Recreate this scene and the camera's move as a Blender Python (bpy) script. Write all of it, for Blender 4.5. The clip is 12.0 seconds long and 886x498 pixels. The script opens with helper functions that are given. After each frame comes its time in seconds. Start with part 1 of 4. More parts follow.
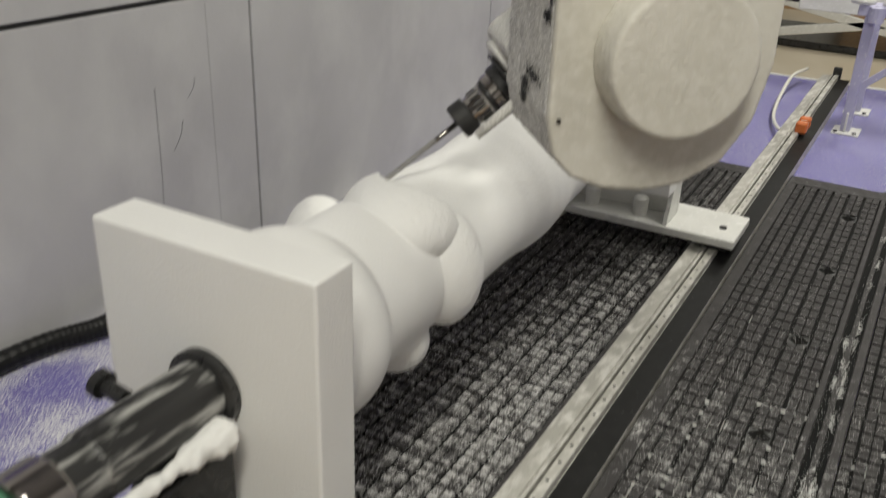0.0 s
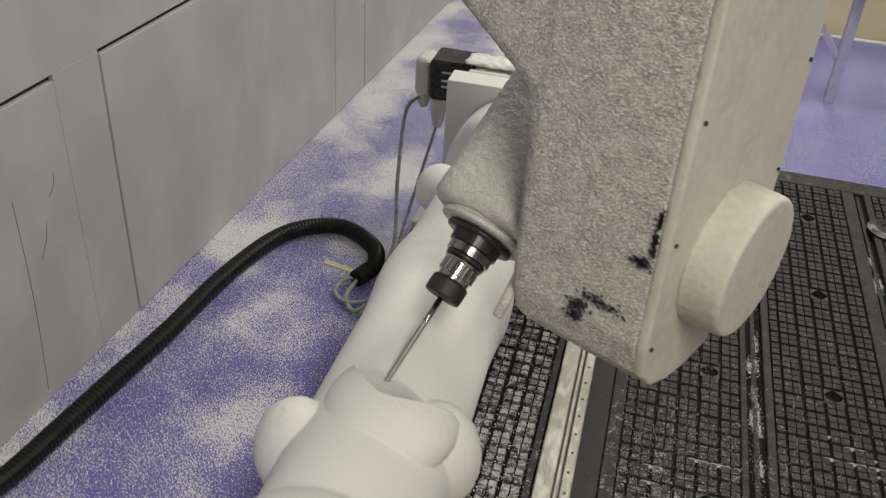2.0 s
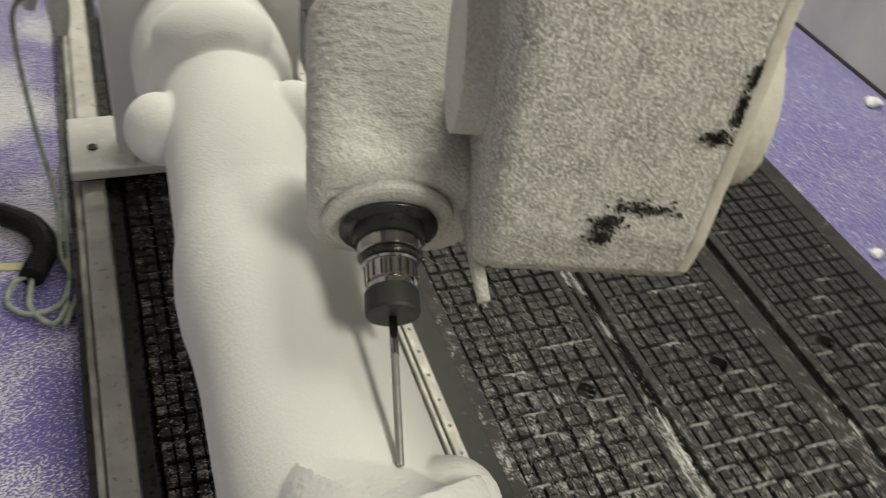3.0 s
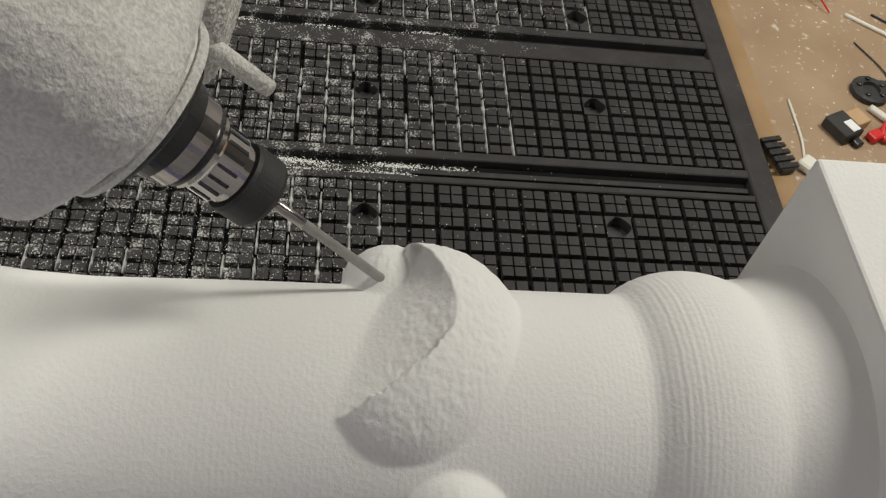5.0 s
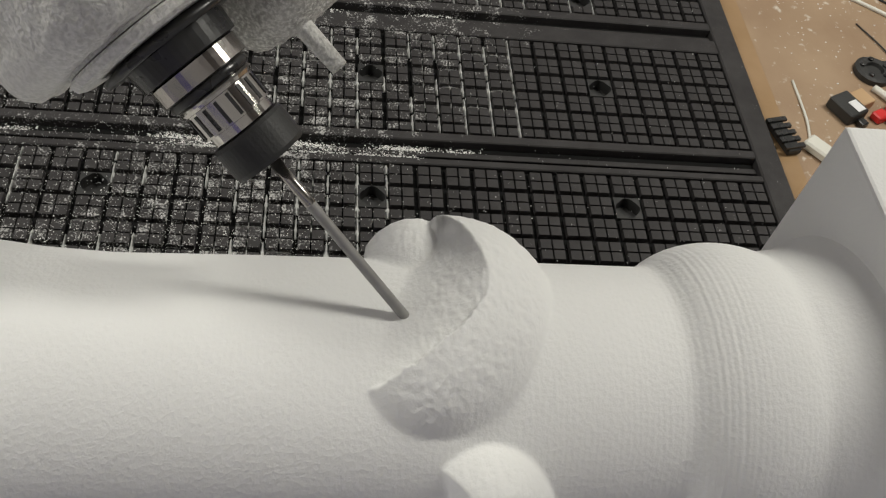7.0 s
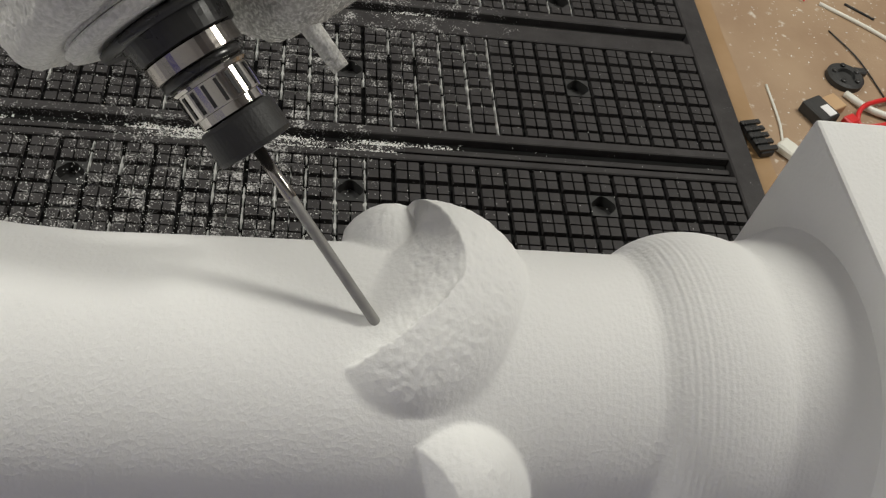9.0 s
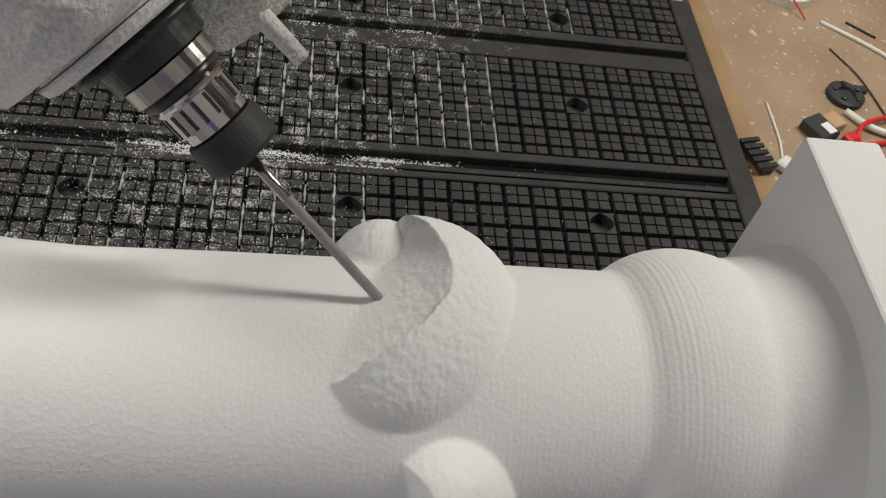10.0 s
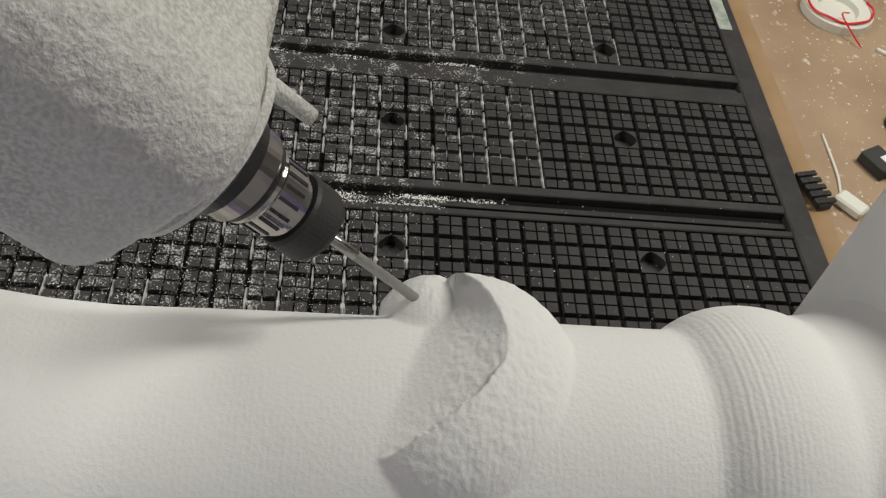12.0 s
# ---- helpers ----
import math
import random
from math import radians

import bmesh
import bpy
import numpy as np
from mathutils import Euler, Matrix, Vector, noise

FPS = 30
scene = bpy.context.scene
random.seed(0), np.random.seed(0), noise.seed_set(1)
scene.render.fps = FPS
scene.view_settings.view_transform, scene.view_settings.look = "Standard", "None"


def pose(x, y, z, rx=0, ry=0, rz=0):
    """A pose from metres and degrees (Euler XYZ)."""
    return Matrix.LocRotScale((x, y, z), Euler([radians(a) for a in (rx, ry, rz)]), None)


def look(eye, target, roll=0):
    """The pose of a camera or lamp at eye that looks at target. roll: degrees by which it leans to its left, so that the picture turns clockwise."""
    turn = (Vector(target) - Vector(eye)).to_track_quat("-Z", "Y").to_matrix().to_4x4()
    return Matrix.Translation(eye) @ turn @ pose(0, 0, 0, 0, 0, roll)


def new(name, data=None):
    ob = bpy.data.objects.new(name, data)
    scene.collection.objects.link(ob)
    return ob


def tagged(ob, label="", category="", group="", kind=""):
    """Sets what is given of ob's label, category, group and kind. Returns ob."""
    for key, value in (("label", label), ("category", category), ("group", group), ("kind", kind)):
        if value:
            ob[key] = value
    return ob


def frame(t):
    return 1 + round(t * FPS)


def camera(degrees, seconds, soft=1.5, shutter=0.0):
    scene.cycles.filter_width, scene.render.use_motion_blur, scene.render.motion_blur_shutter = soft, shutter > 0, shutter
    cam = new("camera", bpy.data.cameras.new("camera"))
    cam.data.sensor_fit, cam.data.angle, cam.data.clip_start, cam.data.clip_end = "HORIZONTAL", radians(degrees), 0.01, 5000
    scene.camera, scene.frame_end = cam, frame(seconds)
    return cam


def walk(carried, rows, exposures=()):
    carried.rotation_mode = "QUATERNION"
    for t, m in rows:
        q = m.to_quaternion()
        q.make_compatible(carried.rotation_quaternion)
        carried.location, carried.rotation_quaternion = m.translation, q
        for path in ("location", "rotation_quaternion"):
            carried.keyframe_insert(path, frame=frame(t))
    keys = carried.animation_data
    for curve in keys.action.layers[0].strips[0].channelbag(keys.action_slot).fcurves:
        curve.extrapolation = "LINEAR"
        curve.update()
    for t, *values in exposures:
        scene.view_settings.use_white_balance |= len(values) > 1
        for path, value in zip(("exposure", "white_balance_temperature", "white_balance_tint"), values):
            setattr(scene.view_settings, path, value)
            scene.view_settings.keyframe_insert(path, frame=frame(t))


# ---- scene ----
cam = camera(52.0, 12.0, soft=1.25, shutter=0.2)
PATH = [
    (0, (0.149, -0.76, 1.115), (-0.714, 0.83, 0.263), 2.1),
    (0.2, (0.088, -0.634, 1.247), (-0.728, 0.998, 0.428), 2.3),
    (0.4, (0.071, -0.59, 1.406), (-0.661, 1.057, 0.54), 5.2),
    (0.5, (0.08, -0.607, 1.465), (-0.61, 1.036, 0.556), 6.3),
    (1, (0.102, -0.657, 1.607), (-0.483, 0.892, 0.485), 9.6),
    (1.5, (0.099, -0.665, 1.561), (-0.472, 0.892, 0.443), 8.3),
    (1.7, (-0.002, -0.629, 1.525), (-0.52, 0.954, 0.419), 6.5),
    (2, (-0.299, -0.549, 1.514), (-0.66, 1.073, 0.402), 3.9),
    (2.2, (-0.394, -0.491, 1.516), (-0.654, 1.135, 0.381), 2.5),
    (2.5, (-0.591, -0.349, 1.432), (-0.555, 1.251, 0.246), 4.3),
    (2.7, (-0.678, -0.177, 1.39), (-0.429, 1.35, 0.141), 6.3),
    (3, (-0.79, -0.035, 1.323), (-0.153, 1.322, 0.024), 9.1),
    (3.2, (-0.845, -0.02, 1.351), (0.004, 1.169, 0.006), 7.3),
    (3.3, (-0.875, 0.004, 1.359), (0.065, 1.067, -0.033), 5.3),
    (3.5, (-0.943, 0.132, 1.337), (0.175, 0.844, -0.161), 9.5),
    (3.7, (-0.966, 0.273, 1.333), (0.232, 0.649, -0.224), 9.9),
    (5.3, (-0.993, 0.529, 1.172), (0.215, 0.251, -0.398), 13),
    (5.5, (-0.995, 0.538, 1.169), (0.209, 0.255, -0.403), 13.2),
    (6, (-0.996, 0.55, 1.16), (0.208, 0.262, -0.411), 13.2),
    (6.5, (-0.995, 0.551, 1.158), (0.21, 0.266, -0.413), 13),
    (7, (-0.997, 0.551, 1.166), (0.202, 0.261, -0.408), 13),
    (9, (-1.018, 0.553, 1.16), (0.19, 0.211, -0.398), 15.5),
    (9.5, (-1.013, 0.549, 1.162), (0.209, 0.206, -0.384), 15.6),
    (10, (-1.022, 0.536, 1.165), (0.216, 0.215, -0.373), 14.7),
    (10.5, (-1.027, 0.53, 1.175), (0.219, 0.24, -0.362), 13.6),
    (11, (-1.015, 0.525, 1.171), (0.25, 0.265, -0.357), 12.5),
    (11.5, (-0.98, 0.545, 1.147), (0.291, 0.274, -0.374), 12.8),
    (12, (-0.967, 0.544, 1.148), (0.31, 0.306, -0.373), 11.7),
]
EXPOSURE = [(0.0, 0.04, 6550, 9), (0.5, -0.14, 6550, 9), (1.0, -0.15, 6600, 9), (2.3, -0.10, 6700, 7), (3.0, 0.04, 6900, 5), (3.5, 0.08, 6950, 5), (5.3, -0.03, 6500, 10), (9.0, -0.10, 6420, 10), (10.5, -0.01, 6420, 10), (12.0, 0.02, 6420, 10)]
walk(cam, [(t, look(eye, target, roll)) for t, eye, target, roll in PATH], EXPOSURE)

# ---- light: dim daylight from the hall and rows of ceiling tubes ----
world = bpy.data.worlds.new("hall")
scene.world = world
world.use_nodes = True
world.node_tree.nodes["Background"].inputs[0].default_value = (0.90, 0.85, 0.80, 1)
world.node_tree.nodes["Background"].inputs[1].default_value = 0.13
LAMPS = [(0.36, -1.35, 2.9), (0.36, 2.75, 2.9), (0.36, 6.2, 2.9)]
LAMP_POWER = 68.0


# ---- helpers for building ----
def part(name, bm, material, parent=None, label="", smooth=False):
    me = bpy.data.meshes.new(name)
    bm.to_mesh(me)
    bm.free()
    if smooth:
        for p in me.polygons:
            p.use_smooth = True
    me.materials.append(material)
    ob = new(name, me)
    if parent:
        ob.parent = parent
    if label:
        ob["label"] = label
    return ob


def thing(name, label, category, at=(0, 0, 0), group="", kind=""):
    return tagged(place(new(name), pose(*at)), label, category, group, kind)


def place(ob, m):
    ob.matrix_basis = m
    return ob


def box(bm, x0, x1, y0, y1, z0, z1, bevel=0.0, segments=1, m=None):
    made = bmesh.ops.create_cube(bm, size=1)["verts"]
    for v in made:
        v.co = Vector(((x0 + x1) / 2 + v.co.x * (x1 - x0), (y0 + y1) / 2 + v.co.y * (y1 - y0), (z0 + z1) / 2 + v.co.z * (z1 - z0)))
    if bevel:
        edges = list({e for v in made for e in v.link_edges})
        out = bmesh.ops.bevel(bm, geom=edges, offset=bevel, segments=segments, affect="EDGES", profile=0.5)
        made = list({v for f in out["faces"] for v in f.verts} | {v for v in made if v.is_valid})
    if m is not None:
        bmesh.ops.transform(bm, matrix=m, verts=made)
    return made


def boxed(*a, **k):
    bm = bmesh.new()
    box(bm, *a, **k)
    return bm


def lathe(profile, segments=40, m=None, bm=None, closed=True):
    """Turned body about z from rows of (radius, z)."""
    bm = bm or bmesh.new()
    rings = []
    for r, z in profile:
        rings.append([bm.verts.new((r * math.cos(2 * math.pi * i / segments), r * math.sin(2 * math.pi * i / segments), z)) for i in range(segments)])
    for a, b in zip(rings, rings[1:]):
        for i in range(segments):
            j = (i + 1) % segments
            bm.faces.new((a[i], a[j], b[j], b[i]))
    if closed:
        bm.faces.new(rings[0][::-1])
    bm.faces.new(rings[-1])
    if m is not None:
        bmesh.ops.transform(bm, matrix=m, verts=[v for r in rings for v in r])
    bmesh.ops.recalc_face_normals(bm, faces=bm.faces)
    return bm


def prism(outline, z0, z1, m=None, bevel=0.0, segments=2, ends=(True, True)):
    """A flat outline of (x, y) pushed out from z0 to z1; ends: which of the two rims are rounded."""
    bm = bmesh.new()
    low = [bm.verts.new((x, y, z0)) for x, y in outline]
    high = [bm.verts.new((x, y, z1)) for x, y in outline]
    n = len(outline)
    bm.faces.new(low[::-1])
    bm.faces.new(high)
    for i in range(n):
        bm.faces.new((low[i], low[(i + 1) % n], high[(i + 1) % n], high[i]))
    bmesh.ops.recalc_face_normals(bm, faces=bm.faces)
    if bevel:
        bmesh.ops.bevel(bm, geom=[e for e in bm.edges if any(on and all(abs(v.co.z - z) < 1e-6 for v in e.verts) for on, z in zip(ends, (z0, z1)))], offset=bevel, segments=segments, affect="EDGES", profile=0.5)
    if m is not None:
        bmesh.ops.transform(bm, matrix=m, verts=bm.verts)
        bmesh.ops.recalc_face_normals(bm, faces=bm.faces)
    return bm


def smooth_path(points, steps=8):
    pts = [Vector(p) for p in points]
    pts = [pts[0] * 2 - pts[1]] + pts + [pts[-1] * 2 - pts[-2]]
    out = []
    for i in range(1, len(pts) - 2):
        a, b, c, d = pts[i - 1:i + 3]
        for k in range(steps):
            t = k / steps
            out.append(0.5 * (2 * b + (c - a) * t + (2 * a - 5 * b + 4 * c - d) * t * t + (3 * b - a - 3 * c + d) * t ** 3))
    return out + [pts[-2]]


def tube(points, radius, segments=10, ribs=0.0, steps=8):
    """A round tube along points; ribs: relief of a corrugated hose."""
    path = smooth_path(points, steps)
    bm = bmesh.new()
    rings = []
    side = Vector((0.3, 0.2, 1))
    for i, p in enumerate(path):
        way = (path[min(i + 1, len(path) - 1)] - path[max(i - 1, 0)]).normalized()
        u = way.cross(side).normalized()
        v = way.cross(u)
        r = radius * (1 + ribs * (i % 2))
        rings.append([bm.verts.new(p + r * (math.cos(2 * math.pi * k / segments) * u + math.sin(2 * math.pi * k / segments) * v)) for k in range(segments)])
    for a, b in zip(rings, rings[1:]):
        for i in range(segments):
            j = (i + 1) % segments
            bm.faces.new((a[i], a[j], b[j], b[i]))
    bm.faces.new(rings[0][::-1])
    bm.faces.new(rings[-1])
    bmesh.ops.recalc_face_normals(bm, faces=bm.faces)
    return bm


def crumble(ob, voxel, deep, size):
    """Caked dust: an uneven skin with soft broken edges."""
    r = ob.modifiers.new("skin", "REMESH")
    r.mode, r.voxel_size, r.use_smooth_shade = "VOXEL", voxel, True
    t = bpy.data.textures.new("crumbs", "CLOUDS")
    t.noise_scale, t.noise_depth = size, 3
    d = ob.modifiers.new("crumbs", "DISPLACE")
    d.texture, d.strength, d.mid_level, d.texture_coords = t, deep, 0.5, "LOCAL"
    return ob


# ---- materials ----
def material(name, base, rough=0.5, metal=0.0, second=None, scale=6.0, detail=6.0, spread=(0.35, 0.65), bump=0.0, bump_scale=200.0,
             dust=None, dust_scale=40.0, dust_spread=(0.5, 0.6), stretch=(1, 1, 1), rough_to=None, gloss=0.5):
    """Base colour with blotches of a second colour, fine relief, and specks of dust."""
    m = bpy.data.materials.new(name)
    m.use_nodes = True
    n, l = m.node_tree.nodes, m.node_tree.links
    b = n["Principled BSDF"]
    b.inputs["Specular IOR Level"].default_value = gloss
    b.inputs["Roughness"].default_value, b.inputs["Metallic"].default_value = rough, metal
    co = n.new("ShaderNodeTexCoord")
    mp = n.new("ShaderNodeMapping")
    mp.inputs["Scale"].default_value = stretch
    l.new(co.outputs["Object"], mp.inputs[0])

    def cloud(size, det, lo, hi):
        t = n.new("ShaderNodeTexNoise")
        t.inputs["Scale"].default_value, t.inputs["Detail"].default_value = size, det
        l.new(mp.outputs[0], t.inputs["Vector"])
        r = n.new("ShaderNodeMapRange")
        r.inputs[1].default_value, r.inputs[2].default_value = lo, hi
        l.new(t.outputs[0], r.inputs[0])
        return r.outputs[0]

    def mix(fac, a, c):
        x = n.new("ShaderNodeMix")
        x.data_type = "RGBA"
        l.new(fac, x.inputs[0])
        for slot, v in ((6, a), (7, c)):
            if isinstance(v, tuple):
                x.inputs[slot].default_value = (*v, 1)
            else:
                l.new(v, x.inputs[slot])
        return x.outputs[2]

    col = base
    if second:
        col = mix(cloud(scale, detail, *spread), col, second)
    if dust:
        mask = cloud(dust_scale, 8, *dust_spread)
        col = mix(mask, col, dust)
    if isinstance(col, tuple):
        b.inputs["Base Color"].default_value = (*col, 1)
    else:
        l.new(col, b.inputs["Base Color"])
    if rough_to is not None:
        r = n.new("ShaderNodeMapRange")
        r.inputs[3].default_value, r.inputs[4].default_value = rough, rough_to
        l.new(cloud(scale * 3, 6, 0.3, 0.7), r.inputs[0])
        l.new(r.outputs[0], b.inputs["Roughness"])
    if bump:
        t = n.new("ShaderNodeTexNoise")
        t.inputs["Scale"].default_value, t.inputs["Detail"].default_value = bump_scale, 4
        l.new(mp.outputs[0], t.inputs["Vector"])
        u = n.new("ShaderNodeBump")
        u.inputs["Strength"].default_value, u.inputs["Distance"].default_value = min(bump, 1), 0.002 * max(bump, 1)
        l.new(t.outputs[0], u.inputs["Height"])
        l.new(u.outputs[0], b.inputs["Normal"])
    return m


def foam_material():
    """White expanded foam: fused beads, fine milling rings along the length."""
    m = bpy.data.materials.new("white_foam")
    m.use_nodes = True
    n, l = m.node_tree.nodes, m.node_tree.links
    b = n["Principled BSDF"]
    b.inputs["Roughness"].default_value = 0.75
    b.inputs["Specular IOR Level"].default_value = 0.25
    b.inputs["Subsurface Weight"].default_value = 0.0
    co = n.new("ShaderNodeTexCoord")
    t = n.new("ShaderNodeTexNoise")
    t.inputs["Scale"].default_value, t.inputs["Detail"].default_value = 9, 6
    l.new(co.outputs["Object"], t.inputs["Vector"])
    r = n.new("ShaderNodeValToRGB")
    r.color_ramp.elements[0].color, r.color_ramp.elements[1].color = (0.84, 0.84, 0.825, 1), (0.90, 0.90, 0.885, 1)
    l.new(t.outputs[0], r.inputs[0])
    l.new(r.outputs[0], b.inputs["Base Color"])
    cells = n.new("ShaderNodeTexVoronoi")
    cells.inputs["Scale"].default_value = 210
    l.new(co.outputs["Object"], cells.inputs["Vector"])
    fine = n.new("ShaderNodeTexNoise")
    fine.inputs["Scale"].default_value, fine.inputs["Detail"].default_value = 620, 3
    l.new(co.outputs["Object"], fine.inputs["Vector"])
    wave = n.new("ShaderNodeTexWave")
    wave.bands_direction = "Y"
    wave.inputs["Scale"].default_value = 62
    wave.inputs["Distortion"].default_value = 1.2
    wave.inputs["Detail"].default_value = 2
    l.new(co.outputs["Object"], wave.inputs["Vector"])
    where = n.new("ShaderNodeTexNoise")
    where.inputs["Scale"].default_value = 7
    l.new(co.outputs["Object"], where.inputs["Vector"])
    fade = n.new("ShaderNodeMapRange")
    fade.inputs[1].default_value, fade.inputs[2].default_value, fade.inputs[4].default_value = 0.42, 0.62, 0.16
    l.new(where.outputs[0], fade.inputs[0])
    rings = n.new("ShaderNodeMath")
    rings.operation = "MULTIPLY"
    l.new(wave.outputs[1], rings.inputs[0])
    # the rings stand out most along the edge of the round shoulder
    sep = n.new("ShaderNodeSeparateXYZ")
    l.new(co.outputs["Object"], sep.inputs[0])
    near = n.new("ShaderNodeMapRange")
    near.inputs[1].default_value, near.inputs[2].default_value, near.inputs[3].default_value, near.inputs[4].default_value = 0.0, 0.035, 0.62, 0.06
    off = n.new("ShaderNodeMath")
    off.operation = "SUBTRACT"
    off.inputs[1].default_value = 0.212
    l.new(sep.outputs[1], off.inputs[0])
    far = n.new("ShaderNodeMath")
    far.operation = "ABSOLUTE"
    l.new(off.outputs[0], far.inputs[0])
    l.new(far.outputs[0], near.inputs[0])
    both = n.new("ShaderNodeMath")
    l.new(fade.outputs[0], both.inputs[0])
    l.new(near.outputs[0], both.inputs[1])
    l.new(both.outputs[0], rings.inputs[1])
    add = n.new("ShaderNodeMath")
    l.new(cells.outputs["Distance"], add.inputs[0])
    l.new(fine.outputs[0], add.inputs[1])
    add2 = n.new("ShaderNodeMath")
    l.new(add.outputs[0], add2.inputs[0])
    l.new(rings.outputs[0], add2.inputs[1])
    u = n.new("ShaderNodeBump")
    u.inputs["Strength"].default_value, u.inputs["Distance"].default_value = 0.34, 0.0011
    l.new(add2.outputs[0], u.inputs["Height"])
    l.new(u.outputs[0], b.inputs["Normal"])
    return m


WHITE_DUST = (0.80, 0.80, 0.78)
FOAM = foam_material()
FLAKE = material("foam_flakes", (0.82, 0.82, 0.80), 0.8)
PURPLE = material("violet_painted_steel", (0.115, 0.098, 0.34), 0.32, second=(0.14, 0.122, 0.39), scale=2.5, bump=0.15, bump_scale=300, dust=(0.42, 0.41, 0.50), dust_scale=120, dust_spread=(0.60, 0.72), rough_to=0.5)
def dusty_bed():
    """Violet paint under foam dust: thick along the side wall and beyond the hose, drifting between."""
    m = material("violet_bed_with_drifts", (0.115, 0.098, 0.34), 0.34, second=(0.14, 0.122, 0.39), scale=2.5, bump=0.2, bump_scale=300)
    n, l = m.node_tree.nodes, m.node_tree.links
    b = n["Principled BSDF"]
    paint = b.inputs["Base Color"].links[0].from_socket
    geo = n.new("ShaderNodeTexCoord")
    sep = n.new("ShaderNodeSeparateXYZ")
    l.new(geo.outputs["Object"], sep.inputs[0])

    def ramp(src, a, c, lo, hi):
        r = n.new("ShaderNodeMapRange")
        for i, v in enumerate((a, c, lo, hi)):
            r.inputs[i + 1].default_value = v
        l.new(src, r.inputs[0])
        return r.outputs[0]

    def add(p, q, op="ADD"):
        x = n.new("ShaderNodeMath")
        x.operation = op
        for i, v in enumerate((p, q)):
            if isinstance(v, float):
                x.inputs[i].default_value = v
            else:
                l.new(v, x.inputs[i])
        return x.outputs[0]

    def cloud(size, det):
        t = n.new("ShaderNodeTexNoise")
        t.inputs["Scale"].default_value, t.inputs["Detail"].default_value = size, det
        l.new(geo.outputs["Object"], t.inputs["Vector"])
        return t.outputs[0]

    lean = add(sep.outputs[0], add(sep.outputs[1], -0.055, "MULTIPLY"))
    wall = ramp(lean, -1.56, -1.40, 0.14, 0.0)
    far = ramp(sep.outputs[1], 1.35, 1.75, 0.0, 0.085)
    west = ramp(sep.outputs[0], -0.9, -0.7, 1.0, 0.10)
    drift = ramp(cloud(4.0, 9), 0.43, 0.64, -0.04, 0.36)
    thick = add(add(add(wall, far), drift), west, "MULTIPLY")
    grain = cloud(230, 6)
    mask = ramp(add(add(grain, 2.6, "MULTIPLY"), add(thick, -0.80)), 0.62, 0.80, 0.0, 1.0)
    mix = n.new("ShaderNodeMix")
    mix.data_type = "RGBA"
    l.new(mask, mix.inputs[0])
    l.new(paint, mix.inputs[6])
    mix.inputs[7].default_value = (0.68, 0.68, 0.70, 1)
    l.new(mix.outputs[2], b.inputs["Base Color"])
    l.new(ramp(mask, 0, 1, 0.34, 0.85), b.inputs["Roughness"])
    return m


BEDDUST = dusty_bed()


def dusty_plate(name, density, cover):
    """Black moulded plastic with foam dust lying in clumps; density: ramps (axis weights x and y, from, to, low, high) multiplied."""
    m = material(name, (0.034, 0.0318, 0.0322), 0.52, second=(0.048, 0.0452, 0.0455), scale=14, bump=0.3, bump_scale=500, rough_to=0.7, gloss=0.22)
    n, l = m.node_tree.nodes, m.node_tree.links
    b = n["Principled BSDF"]
    paint = b.inputs["Base Color"].links[0].from_socket
    where = n.new("ShaderNodeNewGeometry").outputs["Position"]
    sep = n.new("ShaderNodeSeparateXYZ")
    l.new(where, sep.inputs[0])

    def calc(op, *values):
        x = n.new("ShaderNodeMath")
        x.operation = op
        for i, v in enumerate(values):
            if isinstance(v, (int, float)):
                x.inputs[i].default_value = v
            else:
                l.new(v, x.inputs[i])
        return x.outputs[0]

    def ramp(src, *values):
        r = n.new("ShaderNodeMapRange")
        for i, v in enumerate(values):
            r.inputs[i + 1].default_value = v
        l.new(src, r.inputs[0])
        return r.outputs[0]

    def cloud(size, det):
        t = n.new("ShaderNodeTexNoise")
        t.inputs["Scale"].default_value, t.inputs["Detail"].default_value = size, det
        l.new(where, t.inputs["Vector"])
        return t.outputs[0]

    thick = None
    for wx, wy, *row in density:
        one = ramp(calc("ADD", calc("MULTIPLY", sep.outputs[0], wx), calc("MULTIPLY", sep.outputs[1], wy)), *row)
        thick = one if thick is None else calc("MULTIPLY", thick, one)
    clump = calc("ADD", calc("MULTIPLY", cloud(260, 5), 0.55), calc("MULTIPLY", cloud(34, 4), 0.45))
    mask = ramp(calc("ADD", clump, calc("MULTIPLY", thick, cover)), 0.645, 0.735, 0.0, 1.0)
    mix = n.new("ShaderNodeMix")
    mix.data_type = "RGBA"
    l.new(mask, mix.inputs[0])
    l.new(paint, mix.inputs[6])
    mix.inputs[7].default_value = (0.46, 0.455, 0.445, 1)
    l.new(mix.outputs[2], b.inputs["Base Color"])
    return m


